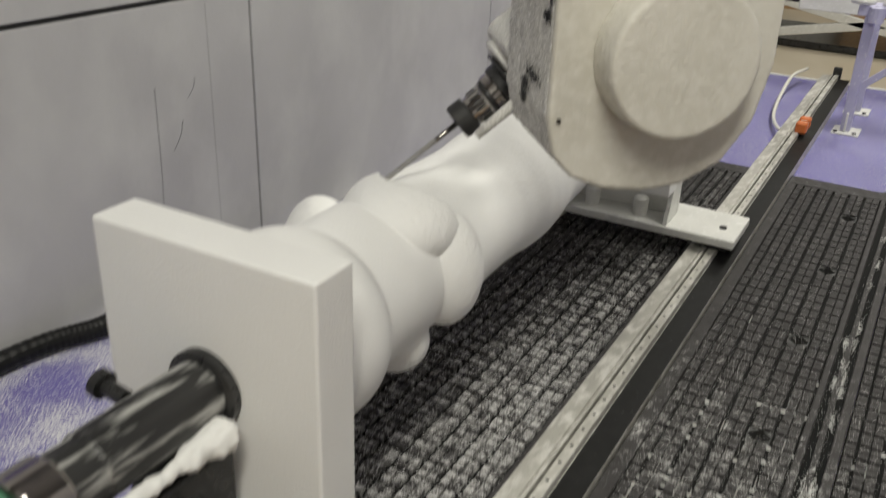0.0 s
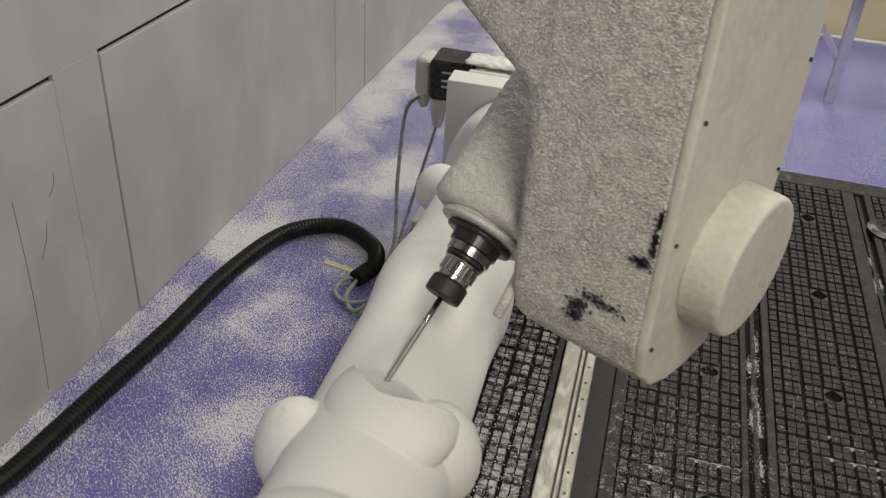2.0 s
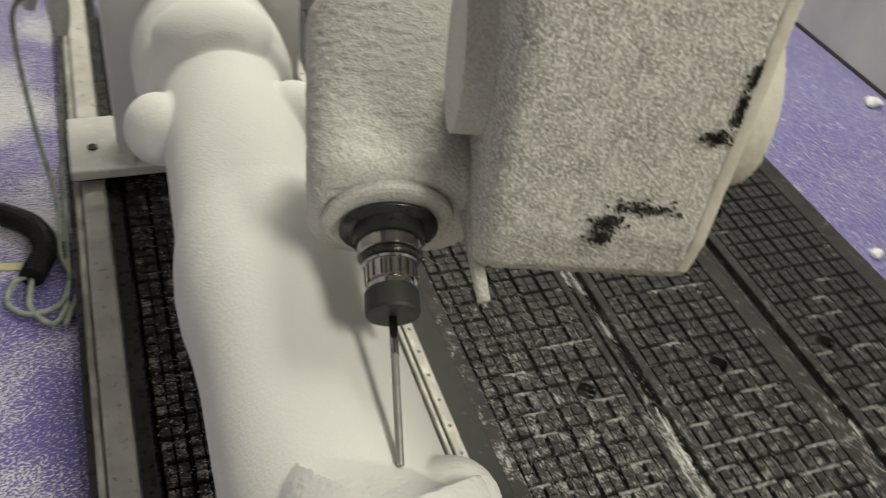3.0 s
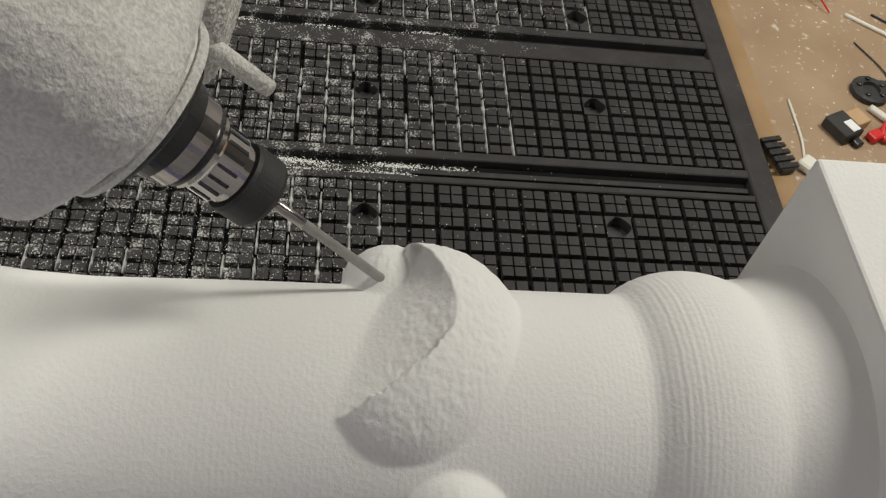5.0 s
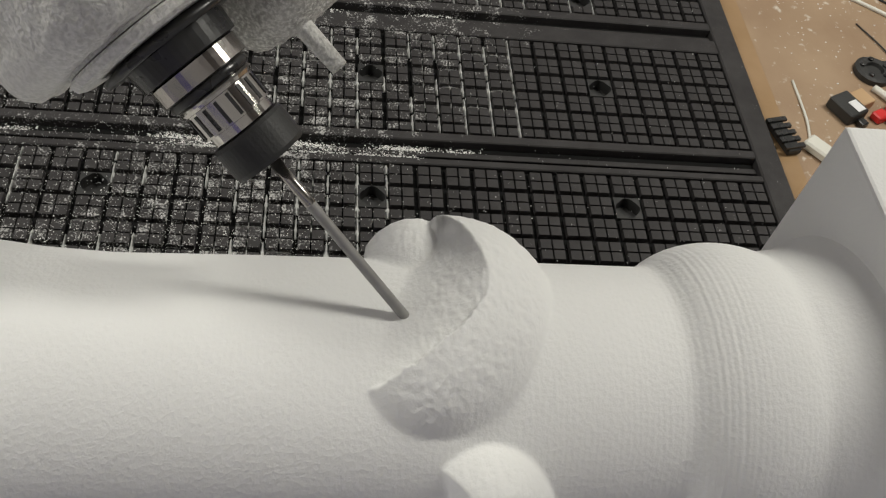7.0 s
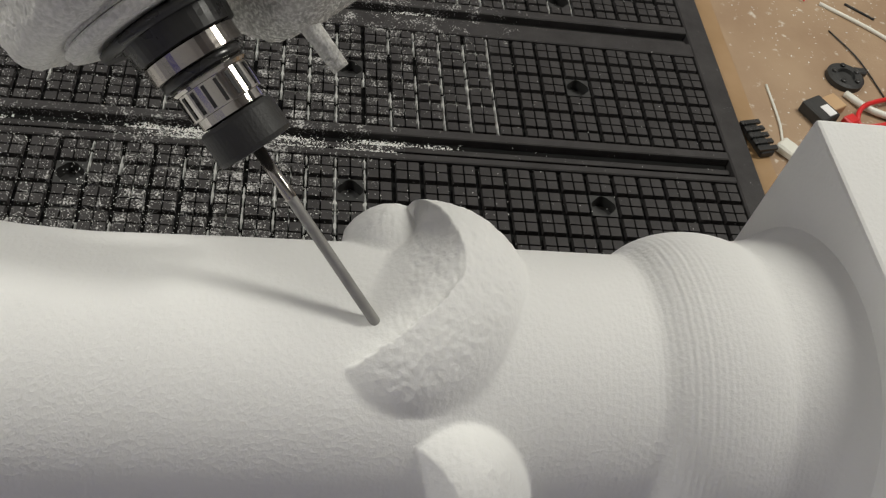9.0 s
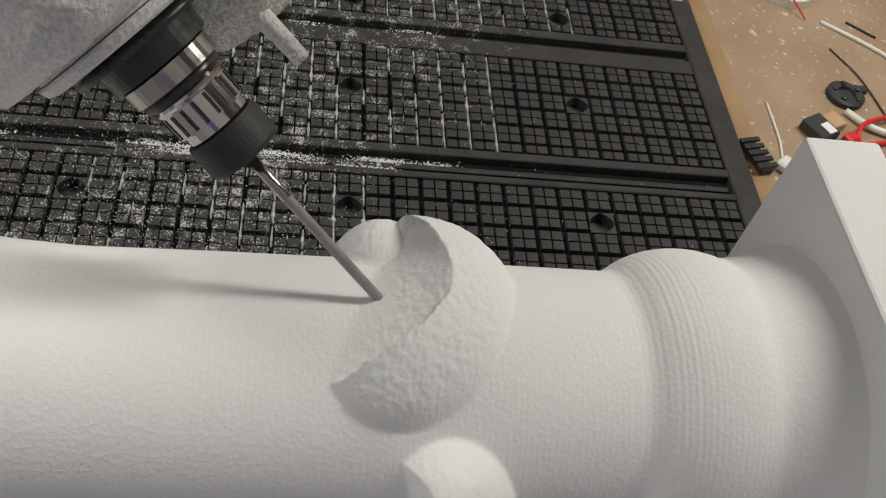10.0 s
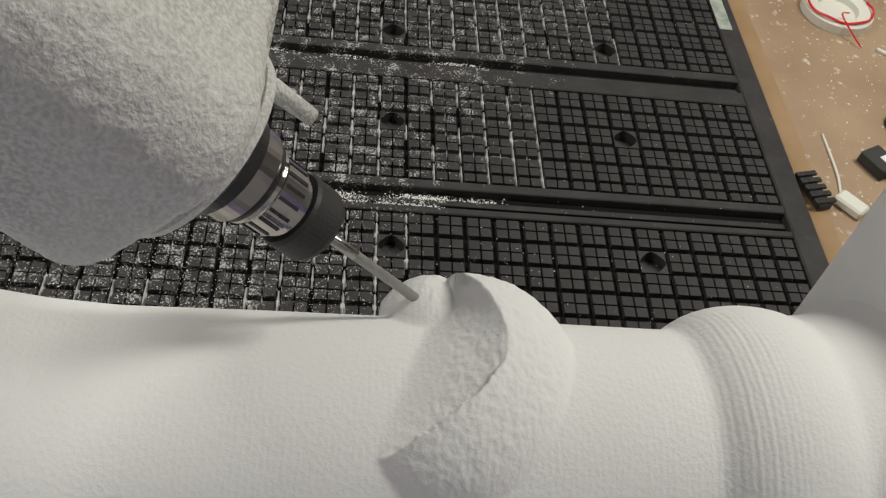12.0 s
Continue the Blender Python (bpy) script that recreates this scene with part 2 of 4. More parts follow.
PLASTIC = dusty_plate("black_moulded_plate", [(0.75, 1, 0.33, 0.62, 0, 1), (0, 1, 0.6, 1.25, 1, 0.3), (1, 0, -0.1, 0.4, 1, 0.7)], 0.15)
NARROW = dusty_plate("black_moulded_plate_caked", [(1, 0, -0.76, -0.45, 0.6, 1), (0, 1, 1.0, 2.2, 1, 0.45)], 0.195)
# near-black base has the shade of the recesses painted in; pale specks are dust
GROOVE = material("shaded_dusty_groove", (0.004, 0.004, 0.004), 0.8, second=(0.007, 0.007, 0.007), scale=9, dust=(0.12, 0.12, 0.115), dust_scale=90, dust_spread=(0.68, 0.80), gloss=0.15)
RAIL = material("dusty_aluminium_profile", (0.30, 0.29, 0.26), 0.5, metal=0.2, second=(0.46, 0.45, 0.41), scale=9, dust=(0.60, 0.59, 0.55), dust_scale=55, dust_spread=(0.46, 0.66), bump=0.6, stretch=(1, 0.35, 1))
STEEL = material("ground_steel", (0.42, 0.39, 0.365), 0.14, metal=1.0, second=(0.36, 0.345, 0.32), scale=20, stretch=(1, 1, 8), rough_to=0.22)
CUTTER = material("dull_grey_carbide", (0.30, 0.295, 0.28), 0.45, metal=0.5, second=(0.36, 0.355, 0.34), scale=60)
CHROME = material("polished_collet_nut", (0.52, 0.50, 0.47), 0.07, metal=1.0, rough_to=0.14)
BLACK = material("black_oxide_steel", (0.013, 0.013, 0.013), 0.2, second=(0.03, 0.03, 0.03), scale=20, rough_to=0.45)
RUBBER = material("matt_black_cap", (0.022, 0.022, 0.022), 0.55, second=(0.032, 0.032, 0.031), scale=30, bump=0.2, bump_scale=400)
WALL = material("light_grey_sheet_wall", (0.415, 0.409, 0.423), 0.5, second=(0.47, 0.465, 0.477), scale=3, detail=8, bump=0.2, bump_scale=90, dust=(0.56, 0.557, 0.558), dust_scale=5.0, dust_spread=(0.46, 0.84), stretch=(1, 1, 0.7), rough_to=0.6)
CAKED = material("rail_caked_with_dust", (0.50, 0.49, 0.45), 0.8, second=(0.64, 0.63, 0.59), scale=14, bump=0.9, bump_scale=200, dust=(0.20, 0.195, 0.18), dust_scale=60, dust_spread=(0.60, 0.74))
SEAM = material("dark_seam", (0.04, 0.04, 0.04), 0.8)
WOOD = material("brown_hardboard_floor", (0.29, 0.19, 0.115), 0.6, second=(0.37, 0.26, 0.165), scale=5, detail=9, bump=0.3, bump_scale=160, dust=(0.62, 0.56, 0.48), dust_scale=45, dust_spread=(0.62, 0.74))
CONCRETE = material("beige_hall_floor", (0.36, 0.31, 0.23), 0.35, second=(0.42, 0.37, 0.29), scale=1.6, detail=8, bump=0.2, bump_scale=60)
CREAM = material("dusted_cream_paint", (0.58, 0.56, 0.49), 0.6, second=(0.68, 0.66, 0.59), scale=7, bump=0.3, bump_scale=300, dust=(0.70, 0.68, 0.615), dust_scale=60, dust_spread=(0.45, 0.75))
GREYDUST = material("grey_shell_under_foam_dust", (0.36, 0.352, 0.33), 0.8, second=(0.54, 0.53, 0.50), scale=45, detail=9, spread=(0.36, 0.64), bump=1.2, bump_scale=300, dust=(0.82, 0.81, 0.775), dust_scale=300, dust_spread=(0.44, 0.64))
COWL = material("dusted_grey_housing", (0.52, 0.515, 0.485), 0.7, second=(0.66, 0.655, 0.62), scale=9, bump=1.0, bump_scale=300, dust=(0.76, 0.75, 0.72), dust_scale=300, dust_spread=(0.38, 0.64))
WHITE = material("white_painted_steel", (0.72, 0.72, 0.69), 0.4, second=(0.64, 0.64, 0.61), scale=12, dust=WHITE_DUST, dust_scale=60, dust_spread=(0.58, 0.7), bump=0.2)
LILAC = material("lilac_painted_steel", (0.42, 0.41, 0.58), 0.4, second=(0.50, 0.49, 0.64), scale=8, dust=WHITE_DUST, dust_scale=50, dust_spread=(0.6, 0.72))
HOSE = material("black_rubber_hose", (0.006, 0.006, 0.006), 0.42, second=(0.011, 0.011, 0.011), scale=40, dust=(0.20, 0.20, 0.20), dust_scale=90, dust_spread=(0.68, 0.84), gloss=0.22)
SCUFFED = material("scuffed_black_shaft", (0.010, 0.010, 0.010), 0.42, second=(0.03, 0.03, 0.03), scale=30, dust=(0.42, 0.42, 0.40), dust_scale=70, dust_spread=(0.50, 0.66), stretch=(1, 0.12, 1), rough_to=0.5)
CABLE = material("dusty_green_cable", (0.20, 0.27, 0.22), 0.6, second=(0.42, 0.43, 0.38), scale=40)
PINE = material("pale_yellow_timber", (0.50, 0.33, 0.14), 0.55, second=(0.60, 0.42, 0.20), scale=18, stretch=(1, 6, 6), bump=0.3)
CARD = material("brown_crate_board", (0.40, 0.25, 0.13), 0.7, second=(0.50, 0.33, 0.18), scale=6)
PINE_TAPE = material("brown_packing_tape", (0.30, 0.185, 0.085), 0.4, second=(0.36, 0.23, 0.12), scale=9)
ORANGE = material("orange_plastic", (0.55, 0.14, 0.03), 0.45)
RED = material("red_cable", (0.62, 0.02, 0.02), 0.35)
TAG = material("white_label", (0.8, 0.8, 0.8), 0.4)
CLEAR = material("milky_tube", (0.7, 0.69, 0.62), 0.3)
YELLOW = material("pale_yellow_strip", (0.62, 0.57, 0.36), 0.5)
BLOT = material("bare_black_patch", (0.02, 0.02, 0.02), 0.6)
GREENISH = material("green_glass_knob", (0.10, 0.26, 0.16), 0.12)
TUBE_GLOW = bpy.data.materials.new("lamp_tube")
TUBE_GLOW.use_nodes = True
TUBE_GLOW.node_tree.nodes["Principled BSDF"].inputs["Emission Color"].default_value = (1, 0.97, 0.92, 1)
TUBE_GLOW.node_tree.nodes["Principled BSDF"].inputs["Emission Strength"].default_value = 3

# ---- the place ----
BED = -0.03          # top of the violet bed
AXIS = (-0.607, 0.42)  # x and z of the turning axis


def structure():
    tagged(part("ground", boxed(-9, 9, -9, 14, -0.30, -0.22), CONCRETE), "beige sealed concrete hall floor", "floor", kind="structure")
    bm = boxed(-1.75, 1.75, -0.3268, 4.20, -0.20, BED)
    tagged(part("floor", bm, BEDDUST), "violet painted steel bed strewn with foam dust", "floor", kind="structure")
    bm = boxed(-1.75, -0.93, -3.2, -0.3272, -0.20, BED)
    tagged(part("floor_annex", bm, BEDDUST), "violet painted steel bed beside the headstock", "floor", kind="structure")
    bm = boxed(-0.928, 1.75, -3.2, -0.3275, -0.20, BED + 0.004)
    tagged(part("floor_board", bm, WOOD), "brown hardboard sheet on the floor with scattered swarf", "floor", kind="structure")
    bm = boxed(-0.20, 1.45, -0.383, -0.330, BED + 0.0041, BED + 0.0052)
    tagged(part("trim_floor_tape", bm, PINE_TAPE), "strip of yellow-brown packing tape along the board", "edge trim", kind="structure")
    bm = boxed(-1.75, 1.75, 4.2005, 4.225, -0.20, BED + 0.006)
    tagged(part("trim_bed_edge", bm, WHITE), "white painted edge of the violet bed", "edge trim", kind="structure")

    # side wall of sheet panels, slightly out of square with the bed
    turn = pose(-1.56, 0, 0, 0, 0, -3.15)
    wall = place(tagged(new("wall_west"), "light grey sheet wall dusted with foam", "wall", kind="structure"), turn)
    g = 0.003

    def panel(y0, y1, z0, z1, mat=WALL, name="panel", lift=0.0):
        ob = part(name, boxed(-0.03, lift, y0 + g, y1 - g, z0 + g, z1 - g, bevel=0.0015), mat, wall)
        return ob

    part("backing", boxed(-0.06, -0.012, -3.2, 9.0, BED - 0.1, 3.2), SEAM, wall)
    panel(-3.2, -0.6, BED, 0.705)
    panel(-0.6, 0.989, BED, 0.6985)
    panel(0.9835, 1.145, BED, 0.712, lift=-0.0006)
    panel(1.145, 2.46, BED, 0.6985)
    panel(2.4585, 2.7515, BED, 0.712, lift=-0.0006)
    panel(2.75, 4.3, BED, 0.6985)
    panel(4.3, 9.0, BED, 0.705)
    # above the doors one sheet, whose lower edge shows as a gap only over the doors
    panel(-3.2, 9.0, 0.705 + 0.001, 0.922)
    panel(-3.2, 9.0, 0.922, 1.12, PURPLE, "violet_panel")
    panel(-3.2, 9.0, 1.12, 3.2)
    # worn scratches running down the sheet
    for y0, z0, y1, z1 in ((0.80, 0.50, 0.775, 0.0), (0.93, 0.50, 0.905, 0.455), (0.88, 0.40, 0.845, 0.33)):
        part("scratch", tube([(0.0002, y0, z0), (0.0002, (y0 + y1) / 2 + 0.008, (z0 + z1) / 2), (0.0002, y1, z1)], 0.0006, 5), SEAM, wall)

    east = tagged(new("wall_east"), "light grey sheet wall with vertical seams", "wall", kind="structure")
    for y0, y1 in ((-3.2, 0.35), (0.35, 1.25), (1.25, 2.6), (2.6, 4.2)):
        part("panel", boxed(1.50, 1.54, y0 + g, y1 - g, BED, 2.2, bevel=0.002), WALL, east)
    part("backing", boxed(1.515, 1.56, -3.2, 4.2, BED - 0.1, 2.2), SEAM, east)
    part("baseboard", boxed(1.494, 1.4995, -3.2, 4.2, BED, BED + 0.012), SEAM, east)
    tagged(part("wall_north", boxed(-9, 9, 13.9, 14, -0.22, 4), WALL), "grey hall wall", "wall", kind="structure")
    tagged(part("wall_south", boxed(-9, 9, -5.1, -5, -0.22, 4), WALL), "grey hall wall", "wall", kind="structure")
    tagged(part("ceiling", boxed(-9, 9, -5, 14, 4.0, 4.1), WALL), "pale grey hall ceiling", "ceiling", kind="structure")


def ceiling_lights():
    for x, y, z in LAMPS:
        lamp = thing("ceiling_light", "long white tube ceiling light", "lamp", (x, y, z), "tube ceiling lights")
        part("body", boxed(-0.12, 0.12, -0.75, 0.75, 0.03, 0.09, bevel=0.01), WHITE, lamp)
        part("tube", boxed(-0.06, 0.06, -0.72, 0.72, 0.012, 0.03, bevel=0.005), TUBE_GLOW, lamp)
        part("hanger", boxed(-0.01, 0.01, -0.5, -0.48, 0.09, 1.11), WHITE, lamp)
        light = bpy.data.lights.new("tube_light", "AREA")
        light.shape, light.size, light.size_y = "RECTANGLE", 0.5, 1.5
        light.energy, light.color = LAMP_POWER, (0.99, 0.965, 0.865)
        ob = new("tube_light", light)
        ob.matrix_basis = pose(x, y, z)


# ---- grid tables ----
PITCH = 0.05
GRID_Y0, GRID_Y1 = -0.275, 2.475
PANELS = [(-0.200, 0.075, 0.0), (0.155, 0.430, 0.305), (0.528, 0.803, 0.578)]


def block_mesh(nx=2, ny=2, mat=None, low=0.0102):
    """Four small studs of one block."""
    bm = bmesh.new()
    for i in range(nx):
        for j in range(ny):
            x, y = -0.0108 + 0.0216 * i, -0.0108 + 0.0216 * j
            top = low - 0.0010
            a = [bm.verts.new((x + sx * low, y + sy * low, -0.0104)) for sx, sy in ((-1, -1), (1, -1), (1, 1), (-1, 1))]
            b = [bm.verts.new((x + sx * top, y + sy * top, 0)) for sx, sy in ((-1, -1), (1, -1), (1, 1), (-1, 1))]
            bm.faces.new(b)
            for k in range(4):
                bm.faces.new((a[k], a[(k + 1) % 4], b[(k + 1) % 4], b[k]))
    me = bpy.data.meshes.new("block")
    bm.to_mesh(me)
    bm.free()
    me.materials.append(mat or PLASTIC)
    return me


def fill_blocks(owner, rects, holes, near, mat=PLASTIC, low=0.0102):
    """Blocks over rectangles (x0, x1, y0, y1): those nearest as parts, the rest joined."""
    me = block_mesh(2, 2, mat, low)
    half = block_mesh(1, 2, mat, low)
    for v in half.vertices:
        v.co.x += 0.0115
    spots = []
    for x0, x1, y0, y1 in rects:
        n = int(round((x1 - x0) / PITCH * 2))
        for j in range(int((y1 - y0) / PITCH + 0.01)):
            for i in range((n + 1) // 2):
                odd = n % 2
                y = y0 + PITCH * (j + 0.5)
                m = half if odd and i == 0 else me
                cx = x0 + 0.0125 if m is half else x0 + PITCH * (i + 0.5) - (0.025 if odd else 0)
                if any(abs(cx - hx) < 0.020 and abs(y - hy) < 0.020 for hx, hy in holes):
                    continue
                spots.append((near(cx, y), cx, y, m))
    spots.sort(key=lambda s: s[0])
    for _, x, y, m in spots[:290]:
        ob = new("block", m)
        ob.parent = owner
        ob.location = (x, y, random.uniform(-0.0004, 0.0004))
    verts, faces = [], []
    for _, x, y, m in spots[290:]:
        k = len(verts)
        dz = random.uniform(-0.0004, 0.0004)
        verts += [(v.co.x + x, v.co.y + y, v.co.z + dz) for v in m.vertices]
        faces += [tuple(k + i for i in p.vertices) for p in m.polygons]
    if verts:
        rest = bpy.data.meshes.new("block_field")
        rest.from_pydata(verts, [], faces)
        rest.materials.append(mat)
        ob = new("block_field", rest)
        ob.parent = owner
        ob["kind"] = "stuff"


def hole_ring(owner, x, y):
    """A four-lobed clamping hole in a square boss, dark inside."""
    bm = bmesh.new()
    rows = []
    for k in range(32):
        a = 2 * math.pi * k / 32
        c, d = math.cos(a), math.sin(a)
        q = 0.0245 / max(abs(c), abs(d))
        r = 0.0212 + 0.0016 * math.cos(4 * a)
        rows.append([bm.verts.new((c * w, d * w, z)) for w, z in ((q, -0.0104), (q - 0.001, -0.0035), (r, -0.0035), (r, -0.0275))])
    for a, b in zip(rows, rows[1:] + rows[:1]):
        for i in range(3):
            bm.faces.new((a[i], b[i], b[i + 1], a[i + 1]))
    bmesh.ops.recalc_face_normals(bm, faces=bm.faces)
    ob = part("hole_boss", bm, RUBBER, owner, smooth=False)
    ob.location = (x, y, 0)
    part("hole", lathe([(0.0222, -0.0274), (0.0005, -0.0272)], 20, closed=False), SEAM, ob)


def grid_table():
    table = thing("grid_table", "black moulded grid clamping table dusted with foam chips", "clamping table", kind="")
    # frame bars between and around the fields, leaving the slots open
    y0, y1 = -0.326, 2.56
    bars = [(-0.232, -0.2005), (0.0755, 0.0905), (0.1345, 0.1545), (0.4305, 0.4705), (0.5045, 0.5275), (0.8035, 0.855)]
    for a, b in bars:
        part("frame_bar", boxed(a, b, GRID_Y0 - 0.001, GRID_Y1 + 0.001, BED, 0.001, bevel=0.002), PLASTIC, table)
    part("end_bar", boxed(-0.232, 0.855, y0, GRID_Y0 - 0.0015, BED, 0.001, bevel=0.003), PLASTIC, table)
    part("end_bar", boxed(-0.232, 0.855, GRID_Y1 + 0.0015, y1, BED, 0.001, bevel=0.003), PLASTIC, table)
    for a, b in ((0.0905, 0.1345), (0.4705, 0.5045)):
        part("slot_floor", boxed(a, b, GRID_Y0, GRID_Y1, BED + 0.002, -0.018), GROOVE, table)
        part("slot_rail", boxed((a + b) / 2 - 0.006, (a + b) / 2 + 0.006, GRID_Y0, GRID_Y1, -0.018, -0.012, bevel=0.001), PLASTIC, table)
    holes = []
    for x0, x1, hx in PANELS:
        for k in range(6):
            holes.append((hx, 0.45 * k))
        bm = bmesh.new()
        edge = GRID_Y0
        for k in range(6):
            y = 0.45 * k
            box(bm, x0, x1, edge, y - 0.0243, BED + 0.003, -0.0105)
            box(bm, x0, hx - 0.0243, y - 0.0243, y + 0.0243, BED + 0.003, -0.0105)
            box(bm, hx + 0.0243, x1, y - 0.0243, y + 0.0243, BED + 0.003, -0.0105)
            edge = y + 0.0243
        box(bm, x0, x1, edge, GRID_Y1, BED + 0.003, -0.0105)
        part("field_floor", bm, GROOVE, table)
    fill_blocks(table, [(x0, x1, GRID_Y0, GRID_Y1) for x0, x1, _ in PANELS], holes, lambda x, y: math.hypot((x - 0.1) * 1.2, y - 0.15))
    for hx, hy in holes:
        hole_ring(table, hx, hy)

    # second table between the rails
    t2 = thing("grid_table", "narrow black moulded grid table between two rails", "clamping table")
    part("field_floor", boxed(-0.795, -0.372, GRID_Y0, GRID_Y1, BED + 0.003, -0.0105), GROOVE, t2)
    part("end_bar", boxed(-0.795, -0.372, GRID_Y1 + 0.001, 2.56, BED, 0.001, bevel=0.003), PLASTIC, t2)
    part("end_bar", boxed(-0.795, -0.372, -0.326, GRID_Y0 - 0.001, BED, 0.001, bevel=0.003), PLASTIC, t2)
    fill_blocks(t2, [(-0.792, -0.392, GRID_Y0, GRID_Y1)], [], lambda x, y: math.hypot((x + 0.45) * 2, y - 0.8), NARROW, 0.0093)
    part("frame_bar", boxed(-0.3905, -0.3725, GRID_Y0, GRID_Y1, BED + 0.001, 0.001, bevel=0.002), PLASTIC, t2)


def rails():
    for x0, x1, near_side in ((-0.368, -0.236, 1), (-0.905, -0.799, -1)):
        rail = thing("guide_rail", "dust-caked aluminium guide rail beside the table", "rail", group="guide rails")
        part("base", boxed(x0, x1, -0.6, 4.12, BED, 0.012, bevel=0.002), RAIL, rail)
        if near_side > 0:
            part("profile", boxed(x0, x0 + 0.040, -0.6, 4.12, 0.0125, 0.030, bevel=0.003), RAIL, rail)
            part("profile_lip", boxed(x0 + 0.043, x0 + 0.051, -0.6, 4.12, 0.0125, 0.036, bevel=0.002), RAIL, rail)
            part("bearing_strip", boxed(x0 + 0.056, x0 + 0.077, -0.6, 4.12, 0.0125, 0.034, bevel=0.002), RAIL, rail)
            part("channel", boxed(x0 + 0.079, x1, -0.6, 4.12, 0.0123, 0.0145), HOSE, rail)
            hole = lathe([(0.0035, 0), (0.0035, 0.001)], 8)
            me = part("screw_hole", hole, BLACK, rail)
            me.location = (x0 + 0.0665, 0.2, 0.0338)
            for k in range(1, 40):
                o = new("screw_hole", me.data)
                o.parent, o.location = rail, (x0 + 0.0665, 0.2 + 0.06 * k, 0.0338)
        else:
            part("profile", boxed(x0 + 0.030, x0 + 0.076, -0.6, 4.12, 0.0125, 0.030, bevel=0.004), CAKED, rail)
            part("profile_lip", boxed(x0 + 0.014, x0 + 0.026, -0.6, 4.12, 0.0125, 0.022, bevel=0.002), RAIL, rail)
            part("inner_channel", boxed(x0 + 0.080, x1, -0.6, 4.12, 0.0123, 0.016), BLACK, rail)
            part("channel", boxed(x0 + 0.0, x0 + 0.012, -0.6, 4.12, 0.0123, 0.014), BLACK, rail)


# ---- the foam figure ----
def foam_sculpture():
    """Blank clamped between two end slabs, body turned round with lobes and a cut brim."""
    ax, az = AXIS
    nt = 560
    ys = np.concatenate([np.linspace(0.055, 0.32, 110, endpoint=False), np.linspace(0.32, 0.53, 190, endpoint=False), np.linspace(0.53, 1.60, 260)])
    ny = len(ys)
    th = np.linspace(0, 2 * np.pi, nt, endpoint=False)
    knots_y = [0.05, 0.075, 0.095, 0.13, 0.17, 0.21, 0.245, 0.27, 0.33, 0.45, 0.60, 0.72, 0.78, 0.83, 0.88, 0.93, 1.00, 1.15, 1.30, 1.37, 1.385, 1.42, 1.50, 1.60]
    knots_r = [0.178, 0.164, 0.155, 0.150, 0.138, 0.132, 0.132, 0.132, 0.132, 0.131, 0.130, 0.128, 0.131, 0.137, 0.138, 0.134, 0.123, 0.116, 0.110, 0.108, 0.128, 0.140, 0.140, 0.130]
    fine = np.linspace(0.03, 1.62, 1600)
    base = np.interp(fine, knots_y, knots_r)
    kernel = np.hanning(13)
    base = np.convolve(np.pad(base, 6, mode="edge"), kernel / kernel.sum(), "valid")
    dome = 0.082 ** 2 - (fine - 0.168) ** 2
    base = np.maximum(base, 0.098 + 0.060 * np.sqrt(np.maximum(dome, 0)) / 0.082)
    kernel = np.hanning(25)
    base = np.convolve(np.pad(base, 12, mode="edge"), kernel / kernel.sum(), "valid")
    Y, A = np.meshgrid(ys, th, indexing="ij")
    ca, sa = np.cos(A), np.sin(A)
    body = np.interp(Y, fine, base)

    def blob(p, c, s):
        q = [(p[i] - c[i]) / s[i] for i in range(3)]
        k = np.sqrt(sum(v * v for v in q)) + 1e-9
        g = np.sqrt(sum((v / s[i]) ** 2 for i, v in enumerate(q))) + 1e-9
        return k * (k - 1) / g

    def smin(a, b, k):
        h = np.clip(0.5 + 0.5 * (b - a) / k, 0, 1)
        return b * (1 - h) + a * h - k * h * (1 - h)

    rng = np.random.default_rng(3)

    def beads(rows, cols):
        """Soft lumps about as wide as the given steps of the mesh."""
        fy, fx = np.fft.fftfreq(ny)[:, None], np.fft.fftfreq(nt)[None, :]
        low = np.exp(-2 * np.pi ** 2 * ((fy * rows) ** 2 + (fx * cols) ** 2))
        v = np.real(np.fft.ifft2(np.fft.fft2(rng.normal(0, 1, Y.shape)) * low))
        return v / v.std()

    torn = beads(1.8, 1.4) * 0.0007

    def field(r):
        p = (r * ca, Y, r * sa)
        d = (r - body) * 0.9
        # round lobes at both sides and below, their far sides cut flat
        lobe = np.maximum(blob(p, (0.097, 0.455, 0.010), (0.072, 0.060, 0.106)), Y - 0.498)
        d = smin(d, lobe, 0.004)
        lobe = np.maximum(blob(p, (-0.118, 0.402, 0.003), (0.072, 0.064, 0.104)), (Y - 0.447 - 0.6 * (p[0] + 0.093)) * 0.857)
        d = smin(d, lobe, 0.004)
        d = smin(d, blob(p, (0.045, 0.385, -0.112), (0.062, 0.060, 0.056)), 0.006)
        d = smin(d, blob(p, (-0.115, 1.27, 0.015), (0.056, 0.065, 0.058)), 0.010)
        d = smin(d, blob(p, (0.105, 1.25, 0.030), (0.056, 0.065, 0.060)), 0.010)
        # crescent brim: a lens laid across the body, cut straight on its far side
        c, s = 0.8905, 0.455
        along = (p[0] - 0.010) * c - (p[1] - 0.444) * s
        over = (p[0] - 0.010) * s + (p[1] - 0.444) * c
        brim = blob((along, over, p[2]), (0.016, 0.0, 0.090), (0.111, 0.100, 0.076))
        bend = along - 0.020
        crest = -0.028 + bend * bend * np.where(bend < 0, 4.4, 11.0)
        foot = np.maximum(0.036 + 0.16 * along, crest)
